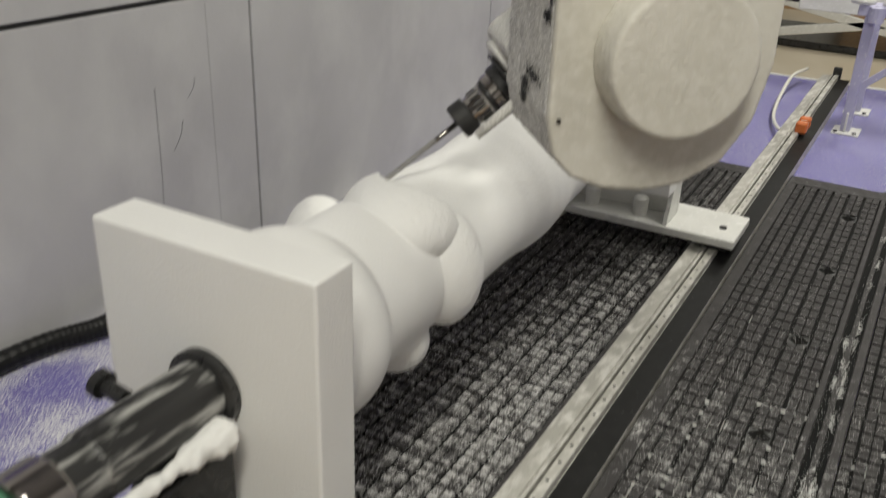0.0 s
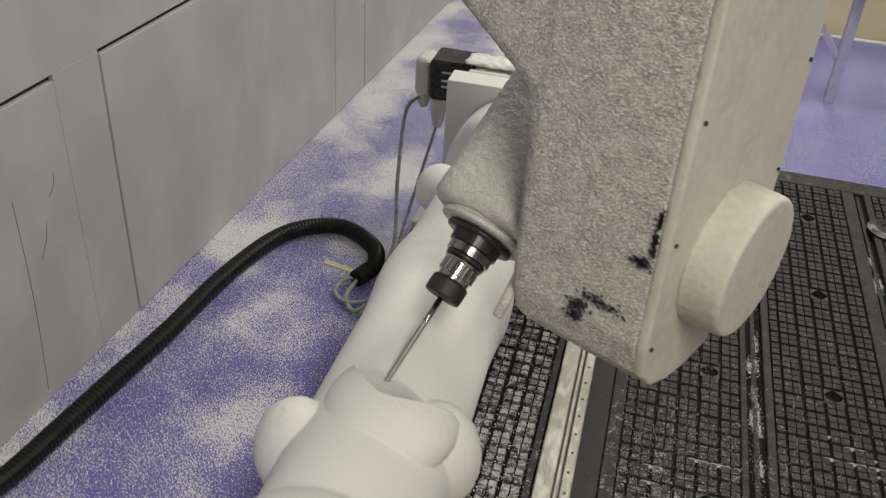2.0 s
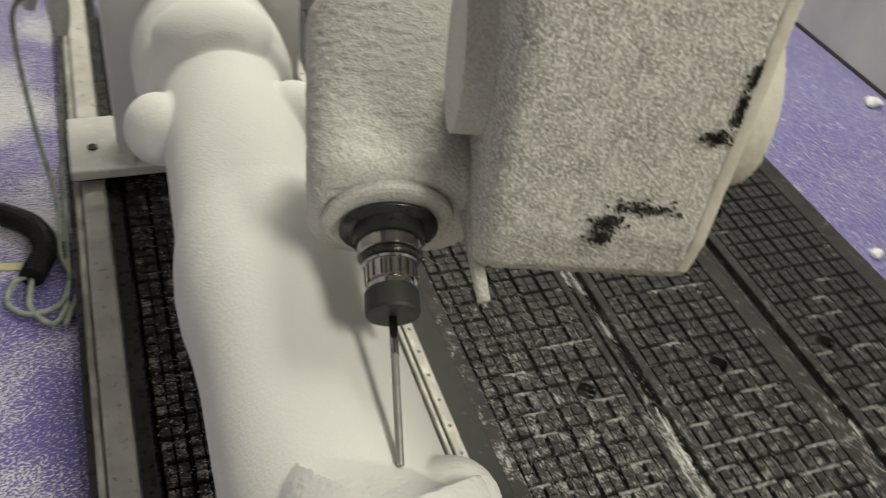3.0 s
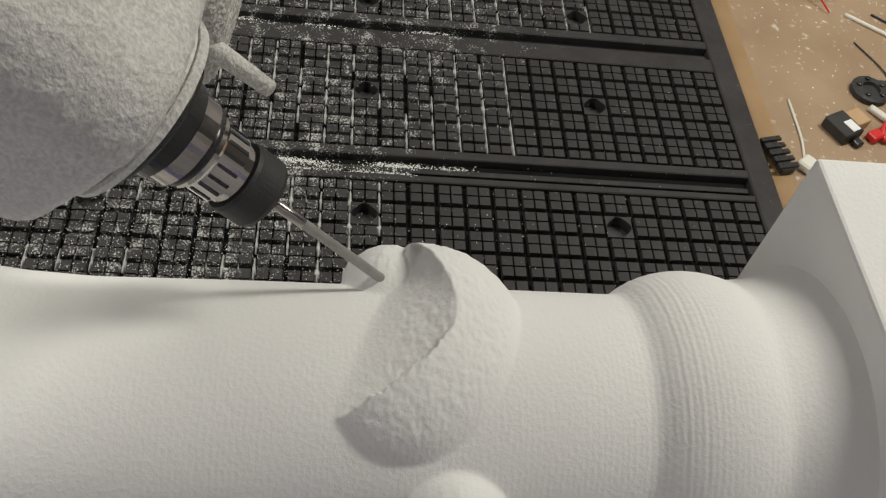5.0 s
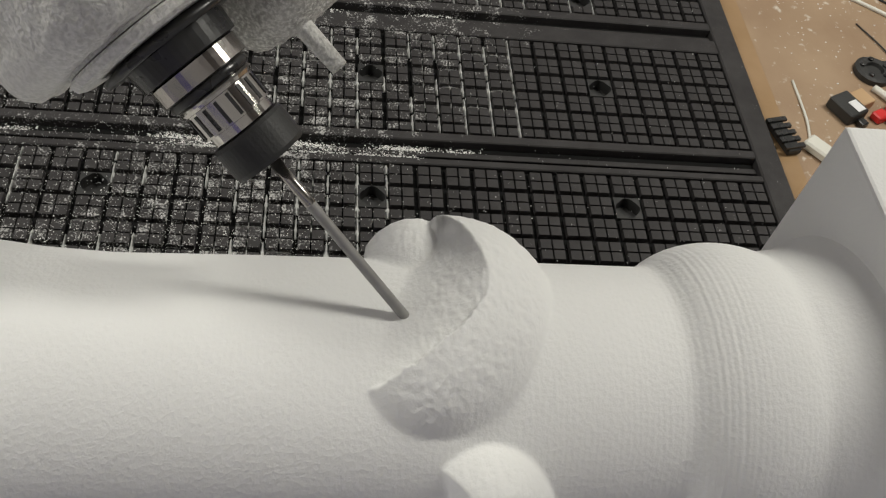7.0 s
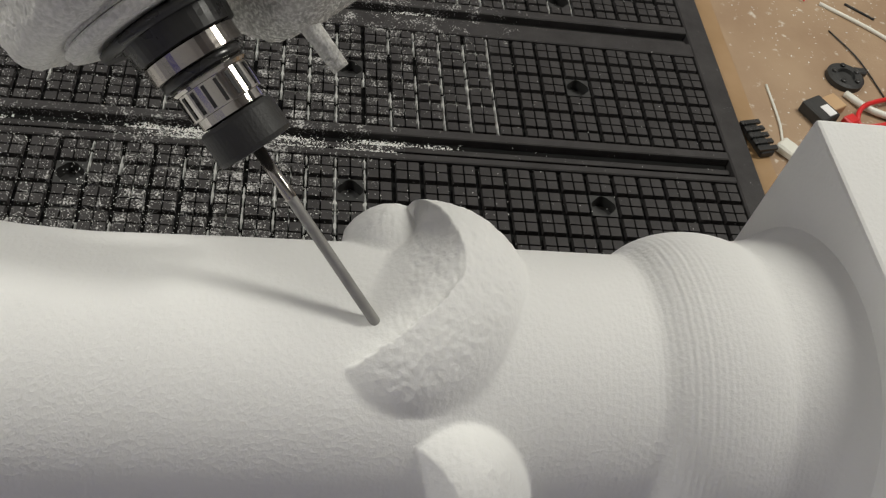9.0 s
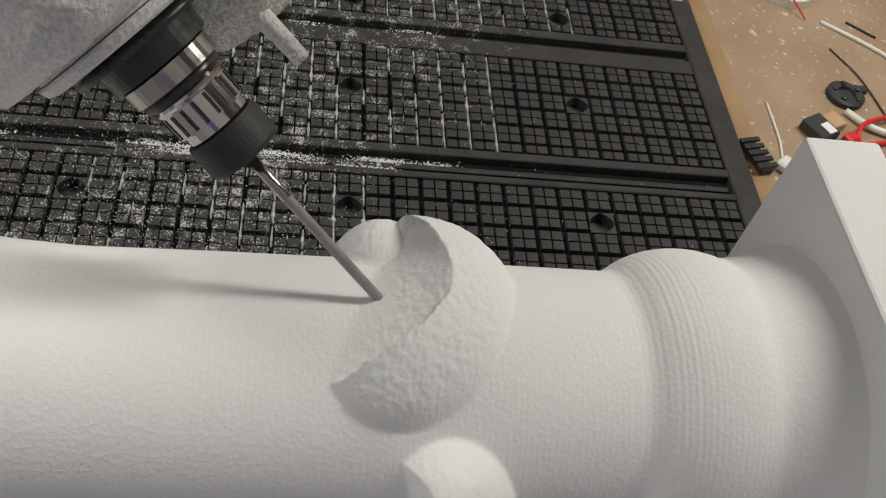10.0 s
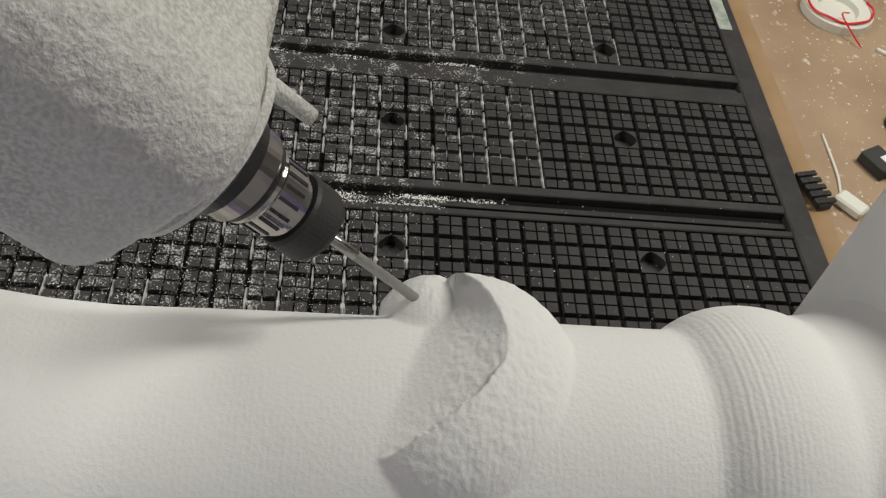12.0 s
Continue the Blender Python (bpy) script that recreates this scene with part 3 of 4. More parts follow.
        high = np.maximum(0.163 + 0.28 * bend, 0.136)
        cut = (over - crest - (foot - crest) * np.clip((high - r) / (high - 0.131), 0, 1.3) + torn * np.clip(1 - (high - r) / 0.014, 0.15, 1)) * 0.5
        d = smin(d, np.maximum(brim, cut), 0.002)
        # the same brim begun at the other end
        hood = blob(p, (0.0, 1.43, 0.080), (0.105, 0.090, 0.078))
        d = smin(d, np.maximum(hood, 1.375 - Y + 0.6 * (r - 0.15)), 0.003)
        return d

    r = np.full_like(Y, 0.30)
    for _ in range(110):
        r -= np.clip(field(r), -0.003, 0.02) * 0.6
        r = np.maximum(r, 0.05)
    # small unevenness of milled foam
    proud = np.clip((r - body - 0.004) / 0.010, 0, 1)
    r += (beads(1.4, 1.1) * 0.00026 + beads(3.0, 2.2) * 0.00014) * proud * ((Y > 0.32) & (Y < 0.53))
    r += 0.00022 * np.sin(Y * 2 * np.pi / 0.0085) * np.exp(-((Y - 0.214) / 0.022) ** 2)
    verts = np.stack([ax + r * ca, Y, az + r * sa], -1).reshape(-1, 3)
    faces = []
    for i in range(ny - 1):
        for j in range(nt):
            k = (j + 1) % nt
            faces.append((i * nt + j, i * nt + k, (i + 1) * nt + k, (i + 1) * nt + j))
    bm = bmesh.new()
    box(bm, ax - 0.186, ax + 0.184, -0.012, 0.066, 0.215, 0.625, bevel=0.004, segments=2)
    box(bm, ax - 0.184, ax + 0.186, 1.575, 1.65, 0.20, 0.578, bevel=0.004, segments=2)
    n0 = len(verts)
    bm.verts.index_update()
    slab_v = [tuple(v.co) for v in bm.verts]
    slab_f = [tuple(n0 + v.index for v in f.verts) for f in bm.faces]
    bm.free()
    me = bpy.data.meshes.new("foam_sculpture")
    me.from_pydata([tuple(v) for v in verts] + slab_v, [], faces + slab_f)
    for i, p in enumerate(me.polygons):
        p.use_smooth = i < len(faces)
    me.update()
    me.materials.append(FOAM)
    tagged(new("foam_sculpture", me), "half-milled white foam figure lying between two square foam end slabs", "foam sculpture")


def headstock():
    ax, az = AXIS
    head = thing("headstock", "black turning spindle bolted to the foam slab", "rotary drive", (ax, 0, az))
    along = pose(0, -0.012, 0, 90, 0, 0)
    part("flange", lathe([(0.058, 0.0005), (0.058, 0.014), (0.050, 0.018), (0.038, 0.018)], 36, along), BLACK, head, smooth=False)
    part("shaft", lathe([(0.046, 0.016), (0.046, 0.20), (0.043, 0.205), (0.043, 0.25)], 36, along), SCUFFED, head, "scuffed black shaft dusted with foam")
    part("collar", lathe([(0.049, 0.252), (0.050, 0.255), (0.050, 0.30), (0.047, 0.305)], 36, along), STEEL, head)
    part("coupling", lathe([(0.040, 0.306), (0.062, 0.32), (0.062, 0.42), (0.05, 0.44)], 36, along), GREENISH, head)
    part("housing", boxed(-0.10, 0.10, -0.75, -0.46, -0.26, 0.11, bevel=0.012, segments=2), WHITE, head)
    part("pedestal", boxed(-0.13, 0.13, -0.74, -0.47, -0.449, -0.262, bevel=0.006), WHITE, head)
    part("clamp_screw", lathe([(0.012, 0), (0.012, 0.035), (0.020, 0.037), (0.020, 0.05), (0.012, 0.054)], 14, pose(-0.045, -0.11, 0.02, 0, -80, 0)), BLACK, head)
    sleeve = part("dust_sleeve", lathe([(0.018, 0.022), (0.027, 0.035), (0.026, 0.060), (0.016, 0.075), (0.020, 0.095), (0.011, 0.115), (0.009, 0.30)], 18, pose(0.052, -0.012, -0.035, 90, 0, 0)), FLAKE, head, "white dust-caked sleeve")
    crumble(sleeve, 0.003, 0.012, 0.02)
    part("bracket", boxed(0.0, 0.055, -0.16, -0.03, -0.18, -0.06, bevel=0.004), BLACK, head)


def tailstock():
    ax, az = AXIS
    tail = thing("tailstock", "white painted tailstock bridging both rails", "tailstock", (ax, 1.76, 0))
    x0, x1 = -0.285, 0.365
    part("base_plate", boxed(x0, x1, -0.105, 0.105, 0.055, 0.080, bevel=0.003), WHITE, tail)
    for x in (x0 + 0.004, x1 - 0.094):
        part("carriage", boxed(x, x + 0.09, -0.085, 0.085, 0.0365, 0.0545, bevel=0.003), BLACK, tail)
    part("upright", boxed(-0.17, 0.17, 0.0, 0.022, 0.0805, 0.53, bevel=0.003), WHITE, tail)
    for x in (-0.165, 0.158):
        bm = prism([(-0.1, 0.081), (-0.002, 0.081), (-0.002, 0.33)], x, x + 0.012, pose(0, 0, 0) @ Matrix(((0, 0, 1, 0), (1, 0, 0, 0), (0, 1, 0, 0), (0, 0, 0, 1))))
        part("gusset", bm, WHITE, tail)
    for x in (-0.075, 0.075):
        part("standoff", lathe([(0.022, 0), (0.022, 0.05), (0.016, 0.056)], 20, pose(x, -0.05, 0.0805)), WHITE, tail)
    for x in (x0 + 0.05, x1 - 0.05):
        b = part("bolt", lathe([(0.011, 0), (0.011, 0.004), (0.006, 0.0045)], 12, pose(x, -0.02, 0.0803)), BLACK, tail)
    part("live_centre", lathe([(0.05, 0), (0.05, 0.02), (0.03, 0.03), (0.03, 0.10)], 24, pose(0, -0.105, az, -90, 0, 0)), STEEL, tail)
    # drive unit lying across the top
    motor = part("motor", boxed(-0.285, -0.165, 0.03, 0.14, 0.415, 0.535, bevel=0.006), BLACK, tail, "black servo motor with dusty top")
    part("end_cap", boxed(-0.335, -0.2855, 0.04, 0.135, 0.415, 0.528, bevel=0.018, segments=3), COWL, motor)
    part("plug", lathe([(0.022, 0), (0.024, 0.03), (0.018, 0.07), (0.012, 0.09)], 16, pose(-0.26, 0.05, 0.4145, 180, 0, 0)), COWL, motor)
    part("plug", lathe([(0.020, 0), (0.020, 0.03), (0.012, 0.05)], 16, pose(-0.315, 0.09, 0.4145, 180, 0, 0)), COWL, motor)
    for i, (w, z) in enumerate(((0.05, 0.500), (0.035, 0.475), (0.06, 0.457))):
        part("type_plate_bar", boxed(-0.25, -0.25 + w, 0.0285, 0.0298, z, z + 0.006), TAG if i == 1 else COWL, motor)
    part("gearbox", boxed(-0.1645, 0.13, 0.03, 0.13, 0.435, 0.525, bevel=0.008), COWL, tail, "dust-covered gearbox")
    drift = part("dust_layer", boxed(-0.19, 0.06, 0.04, 0.12, 0.5265, 0.542, bevel=0.010, segments=2), FLAKE, tail, "layer of foam dust")
    crumble(drift, 0.004, 0.016, 0.02)


def cables():
    def cable(pts, r, mat, label, cat="cable", ribs=0.0, name="cable", seg=10, steps=8):
        tagged(part(name, tube(pts, r, seg, ribs, steps), mat, smooth=ribs == 0), label, cat)

    cable([(-0.925, 1.85, 0.40), (-0.955, 1.78, 0.37), (-0.945, 1.68, 0.2), (-0.925, 1.60, 0.04), (-0.93, 1.50, -0.012), (-0.90, 1.40, -0.01), (-0.93, 1.30, -0.018)], 0.0055, CABLE, "dusty grey-green motor cable hanging to the bed")
    cable([(-0.868, 1.81, 0.33), (-0.885, 1.75, 0.23), (-0.905, 1.66, 0.1), (-0.915, 1.56, 0.0), (-0.915, 1.42, -0.008)], 0.0045, CABLE, "thin grey cable hanging from the motor plug")
    cable([(-0.915, 1.42, -0.012), (-0.935, 1.36, -0.016), (-0.99, 1.345, -0.018), (-1.03, 1.38, -0.018), (-1.02, 1.43, -0.01), (-0.985, 1.44, 0.0)], 0.006, CABLE, "green cable looping on the violet bed")
    cable([(-0.985, 1.43, -0.005), (-0.99, 1.36, -0.016), (-0.95, 1.31, -0.018), (-0.92, 1.36, -0.016)], 0.006, CABLE, "green cable end looping on the violet bed")
    hose = [(-1.52, -1.2, 0.0), (-1.52, -0.4, 0.0), (-1.51, 0.27, 0.0), (-1.445, 0.505, 0.0), (-1.42, 0.667, 0.0), (-1.395, 0.85, 0.0), (-1.365, 1.058, 0.0), (-1.335, 1.34, 0.0), (-1.265, 1.58, 0.0), (-1.13, 1.672, 0.0), (-1.0, 1.612, 0.0), (-0.958, 1.52, 0.0), (-0.985, 1.43, 0.0)]
    cable(hose, 0.024, HOSE, "thick black corrugated hose along the wall", "hose", 0.06, "hose", 14, 30)
    cable([(-0.287, 3.0, 0.04), (-0.36, 3.05, 0.01), (-0.45, 3.35, 0.0), (-0.47, 3.8, 0.06), (-0.44, 4.1, 0.05)], 0.008, CLEAR, "pale plastic tube curving over the bed")


def stand():
    st = thing("work_stand", "lilac steel stand with a scalloped top rail", "stand", (-0.15, 3.35, BED))
    for y, name in ((0.0, "leg"), (0.36, "leg")):
        part("leg", boxed(-0.02, 0.02, y - 0.02, y + 0.02, 0.008, 0.49, bevel=0.003), LILAC, st)
        foot = part("foot_plate", boxed(-0.05, 0.06, y - 0.06, y + 0.06, 0.0, 0.0078, bevel=0.002), WHITE, st)
        for dx in (-0.035, 0.04):
            part("bolt", lathe([(0.009, 0), (0.009, 0.006)], 8, pose(dx, y - 0.045, 0.0079)), BLACK, foot)
    part("web", boxed(-0.004, 0.004, -0.045, -0.0205, 0.008, 0.09), WHITE, st)
    for x in (0.62,):
        part("leg", boxed(x - 0.02, x + 0.02, -0.02, 0.02, 0.0, 0.49, bevel=0.003), LILAC, st)
    m = pose(0.02, 0, 0.20, 0, 0, 0) @ pose(0, 0, 0, 0, 48, 0)
    part("brace", boxed(-0.014, 0.014, -0.012, 0.012, 0.0, 0.40, bevel=0.002, m=m), LILAC, st)
    m = pose(0.60, 0, 0.20, 0, 0, 0) @ pose(0, 0, 0, 0, -38, 0)
    part("brace", boxed(-0.014, 0.014, -0.012, 0.012, 0.0, 0.36, bevel=0.002, m=m), LILAC, st)
    part("top_rail", boxed(-0.05, 0.95, -0.035, 0.035, 0.4905, 0.535, bevel=0.004), LILAC, st)
    pad = lathe([(0.046, 0), (0.050, 0.012), (0.044, 0.030), (0.020, 0.040)], 18)
    first = part("roller_pad", pad, WHITE, st, "white dust-capped pad")
    first.location = (-0.04, 0, 0.5355)
    for k in range(1, 8):
        o = new("roller_pad", first.data)
        o.parent, o.location = st, (-0.04 + 0.122 * k, 0, 0.5355)
        rib = part("scallop", lathe([(0.030, 0), (0.032, 0.06)], 14, pose(-0.10 + 0.122 * k, -0.036, 0.47)), LILAC, st)


def bed_bits():
    clamp = thing("hose_clamp", "orange and clear plastic hose clamp on the rail", "clamp", (-0.285, 3.05, 0.0305))
    part("body", boxed(-0.022, 0.022, -0.06, -0.02, 0, 0.045, bevel=0.006), ORANGE, clamp)
    part("clear_ring", boxed(-0.018, 0.018, -0.0195, 0.02, 0, 0.036, bevel=0.006), CLEAR, clamp)
    part("body_end", boxed(-0.022, 0.022, 0.0205, 0.06, 0, 0.045, bevel=0.006), ORANGE, clamp)
    for x, y, s, z in ((0.243, 3.70, 1.0, BED), (0.105, 2.60, 0.8, BED), (0.555, 2.24, 1.1, 0.0012)):
        b = thing("clamp_knob", "black clamping knob lying on the bed", "knob", (x, y, z), "black clamping knobs")
        part("base", lathe([(0.062 * s, 0), (0.062 * s, 0.008), (0.04 * s, 0.016), (0.018 * s, 0.018)], 20), BLACK, b)
        part("lever", boxed(-0.012 * s, 0.012 * s, -0.03 * s, 0.015 * s, 0.0185, 0.05 * s, bevel=0.004), BLACK, b)
    post = thing("rail_stop", "small black stop at the end of the rail", "stop", (-0.30, 4.13, BED))
    part("pin", boxed(-0.02, 0.02, -0.009, 0.012, 0, 0.10, bevel=0.004), BLACK, post)
    strip = thing("plastic_strip", "pale yellow plastic strip on the violet bed", "strip", (-1.04, 1.505, BED))
    part("strip", boxed(-0.075, 0.075, -0.010, 0.010, 0, 0.003, m=pose(0, 0, 0, 0, 0, -12)), YELLOW, strip)
    block = thing("timber_block", "pale yellow timber block with a stamped mark on the bed", "wood block", (1.055, 0.60, BED))
    turn = pose(0, 0, 0, 0, 0, -54)
    part("body", boxed(-0.145, 0.145, -0.055, 0.055, 0, 0.085, bevel=0.004, m=turn), PINE, block)
    for a, w in ((-0.06, 0.028), (-0.025, 0.022), (0.005, 0.03), (0.043, 0.02)):
        part("stamp_bar", boxed(a, a + w, -0.008, 0.016, 0.0852, 0.0858, m=turn), SEAM, block)
    for a, w in ((-0.12, 0.05), (-0.05, 0.03)):
        part("stamp_bar", boxed(a, a + w, -0.050, -0.046, 0.0852, 0.0858, m=turn), SEAM, block)
    stick = thing("foam_offcut", "white square foam stick on the violet bed", "foam offcut", (0.955, 0.93, BED))
    part("stick", boxed(-0.135, 0.135, -0.027, 0.027, 0, 0.042, bevel=0.006, segments=2, m=pose(0, 0, 0, 0, 0, -104)), FOAM, stick)
    for x, y, s in ((0.93, 0.60, 0.022), (0.92, 0.25, 0.025), (1.42, 1.75, 0.03), (0.93, 1.14, 0.02)):
        crumb = thing("foam_crumb", "small white foam crumb on the violet bed", "foam crumb", (x, y, BED), "foam crumbs")
        bm = bmesh.new()
        bmesh.ops.create_icosphere(bm, subdivisions=2, radius=s)
        for v in bm.verts:
            v.co *= 0.8 + 0.4 * noise.noise(v.co * 40 + Vector((x, y, 0)))
            v.co.z = max(v.co.z * 0.6 + s * 0.4, 0)
        part("crumb", bm, FOAM, crumb)


def board_bits():
    z = BED + 0.0045
    w = thing("plastic_wheel_part", "black round plastic part with holes", "plastic part", (0.432, -0.637, z))
    bm = lathe([(0.042, 0), (0.042, 0.012), (0.036, 0.016), (0.020, 0.016), (0.018, 0.008), (0.001, 0.008)], 24)
    part("disc", bm, RUBBER, w)
    for a in range(5):
        part("stud", lathe([(0.006, 0.0085), (0.006, 0.020), (0.003, 0.021)], 10, pose(0.028 * math.cos(1.26 * a), 0.028 * math.sin(1.26 * a), 0)), BLACK, w)
    part("arm", boxed(0.015, 0.035, -0.06, -0.03, 0, 0.012, bevel=0.003), RUBBER, w)
    b = thing("switch_unit", "black and brown electric switch unit with a white label", "switch", (0.300, -0.525, z))
    t = pose(0, 0, 0, 0, 0, 28)
    part("body", boxed(-0.03, 0.035, -0.03, 0.022, 0, 0.028, bevel=0.003, m=t), RUBBER, b)
    part("label_plate", boxed(-0.025, 0.005, -0.022, 0.0, 0.0285, 0.0295, m=t), TAG, b)
    part("card", boxed(-0.012, 0.03, -0.075, -0.032, 0, 0.022, bevel=0.002, m=t), CARD, b)
    part("lever", boxed(-0.05, -0.0305, -0.018, 0.0, 0, 0.014, bevel=0.002, m=t), BLACK, b)
    part("red_key", boxed(-0.055, -0.03, -0.075, -0.045, 0, 0.018, bevel=0.003, m=t), RED, b)
    p = thing("connector_block", "toothed black plastic connector", "connector", (0.215, -0.362, z + 0.003))
    t = pose(0, 0, 0, 0, 0, 14)
    part("body", boxed(-0.045, 0.045, -0.016, 0.016, 0, 0.014, bevel=0.002, m=t), RUBBER, p)
    for k in range(5):
        part("tooth", boxed(-0.042 + 0.018 * k, -0.032 + 0.018 * k, -0.022, 0.022, 0.0142, 0.020, m=t), BLACK, p)
    q = thing("foam_offcut", "small white plastic offcut by the table edge", "offcut", (0.185, -0.43, z))
    part("piece", boxed(-0.03, 0.03, -0.018, 0.018, 0, 0.02, bevel=0.004, m=pose(0, 0, 0, 0, 0, 40)), CLEAR, q)
    wires = [([(0.60, -0.815, z + 0.01), (0.50, -0.80, z + 0.012), (0.40, -0.74, z + 0.02), (0.31, -0.72, z + 0.01), (0.28, -0.62, z + 0.008), (0.33, -0.64, z + 0.02), (0.39, -0.78, z + 0.01)], 0.0055, RED, "red insulated wire on the board"),
             ([(0.70, -0.67, z + 0.003), (0.62, -0.77, z + 0.004), (0.55, -0.84, z + 0.003)], 0.005, CLEAR, "pale plastic tube scrap on the board"),
             ([(0.71, -0.74, z + 0.002), (0.66, -0.80, z + 0.002)], 0.003, BLACK, "thin black wire scrap"),
             ([(0.39, -0.44, z + 0.002), (0.28, -0.435, z + 0.003), (0.22, -0.425, z + 0.002)], 0.0028, CLEAR, "thin pale plastic strip on the board"),
             ([(0.60, -0.66, z + 0.002), (0.50, -0.70, z + 0.003), (0.36, -0.72, z + 0.002)], 0.0018, BLACK, "thin dark wire on the board"),
             ([(0.38, -0.62, z + 0.006), (0.33, -0.66, z + 0.010), (0.30, -0.75, z + 0.006)], 0.008, CLEAR, "milky plastic sleeve on the board")]
    for pts, r, mat, label in wires:
        tagged(part("wire", tube(pts, r, 8), mat, smooth=True), label, "wire")
    ring = thing("foil_reel", "reel of pale foil with a red strand on the board", "reel", (0.83, -0.61, z))
    part("reel", lathe([(0.085, 0), (0.085, 0.02), (0.075, 0.024), (0.05, 0.02), (0.048, 0.006), (0.001, 0.006)], 32), CLEAR, ring)
    part("strand", tube([(0.075 * math.cos(a * 0.5), 0.08 * math.sin(a * 0.5), 0.026 + 0.004 * (a % 2)) for a in range(11)], 0.003, 6), RED, ring)
    part("loose_end", tube([(-0.02, -0.02, 0.02), (-0.06, 0.02, 0.04), (-0.10, 0.0, 0.02), (-0.13, -0.02, 0.005)], 0.002, 6), RED, ring)
    tape = thing("masking_tape", "strip of greenish masking tape on the table corner", "tape", (0.755, -0.291, 0.0015))
    part("tape", boxed(-0.07, 0.06, -0.016, 0.014, 0, 0.0012), CABLE, tape)


def background():
    lift = thing("scissor_lift", "white scissor lift table parked at the back of the hall", "lift table", (-0.35, 6.2, -0.22))
    part("deck", boxed(-0.9, 0.9, -0.3, 0.5, 0.36, 0.42, bevel=0.01), WHITE, lift)
    part("base", boxed(-0.9, 0.9, -0.28, 0.48, 0.0, 0.05, bevel=0.01), BLACK, lift)
    for s in (1, -1):
        m = pose(0, -0.29, 0.205, 0, 0, 0) @ pose(0, 0, 0, 0, 11 * s, 0)
        part("scissor_arm", boxed(-0.8, 0.8, -0.02, 0.02, -0.03, 0.03, bevel=0.005, m=m), WHITE, lift)
    for x in (-0.75, 0.75):
        part("wheel", lathe([(0.07, -0.02), (0.07, 0.02)], 18, pose(x, -0.32, 0.07, 90, 0, 0)), BLACK, lift)
    beam = thing("cross_beam", "white steel cross beam behind the bed", "beam", (0.6, 4.36, 0.30))
    part("beam", boxed(-1.17, 0.9, -0.05, 0.05, 0, 0.155, bevel=0.004), WHITE, beam)
    part("post", boxed(0.78, 0.88, -0.05, 0.05, -0.52, -0.001), WHITE, beam)
    part("post", boxed(-1.75, -1.65, -0.05, 0.05, -0.52, 0.155), WHITE, beam)
    part("end_plate", boxed(-1.649, -1.171, -0.03, 0.03, 0.03, 0.12), BLACK, beam)
    for x, y, w, h, mat, lab in ((-0.35, 7.6, 0.55, 0.75, CARD, "brown board crate"), (0.15, 7.4, 0.4, 0.62, PINE, "pale plywood crate"), (-0.95, 7.8, 0.5, 0.68, WHITE, "white wrapped pallet load"), (0.75, 7.7, 0.6, 0.8, CARD, "brown board crate"), (1.6, 7.9, 0.7, 0.7, PINE, "pale plywood crate")):
        crate = thing("crate", lab + " on the hall floor", "crate", (x, y, -0.22), "stored crates")
        part("body", boxed(-w / 2, w / 2, -0.3, 0.3, 0, h, bevel=0.008), mat, crate)
        part("batten", boxed(-w / 2, w / 2, -0.325, -0.301, h - 0.08, h, bevel=0.003), CARD, crate)
        part("batten", boxed(-w / 2, w / 2, -0.325, -0.301, 0, 0.08, bevel=0.003), CARD, crate)


# ---- the milling robot, built about its cutter tip ----
TIP = (-0.60, 0.455, 0.55)
WAY = Vector((0.35, 0.66, 0.69)).normalized()


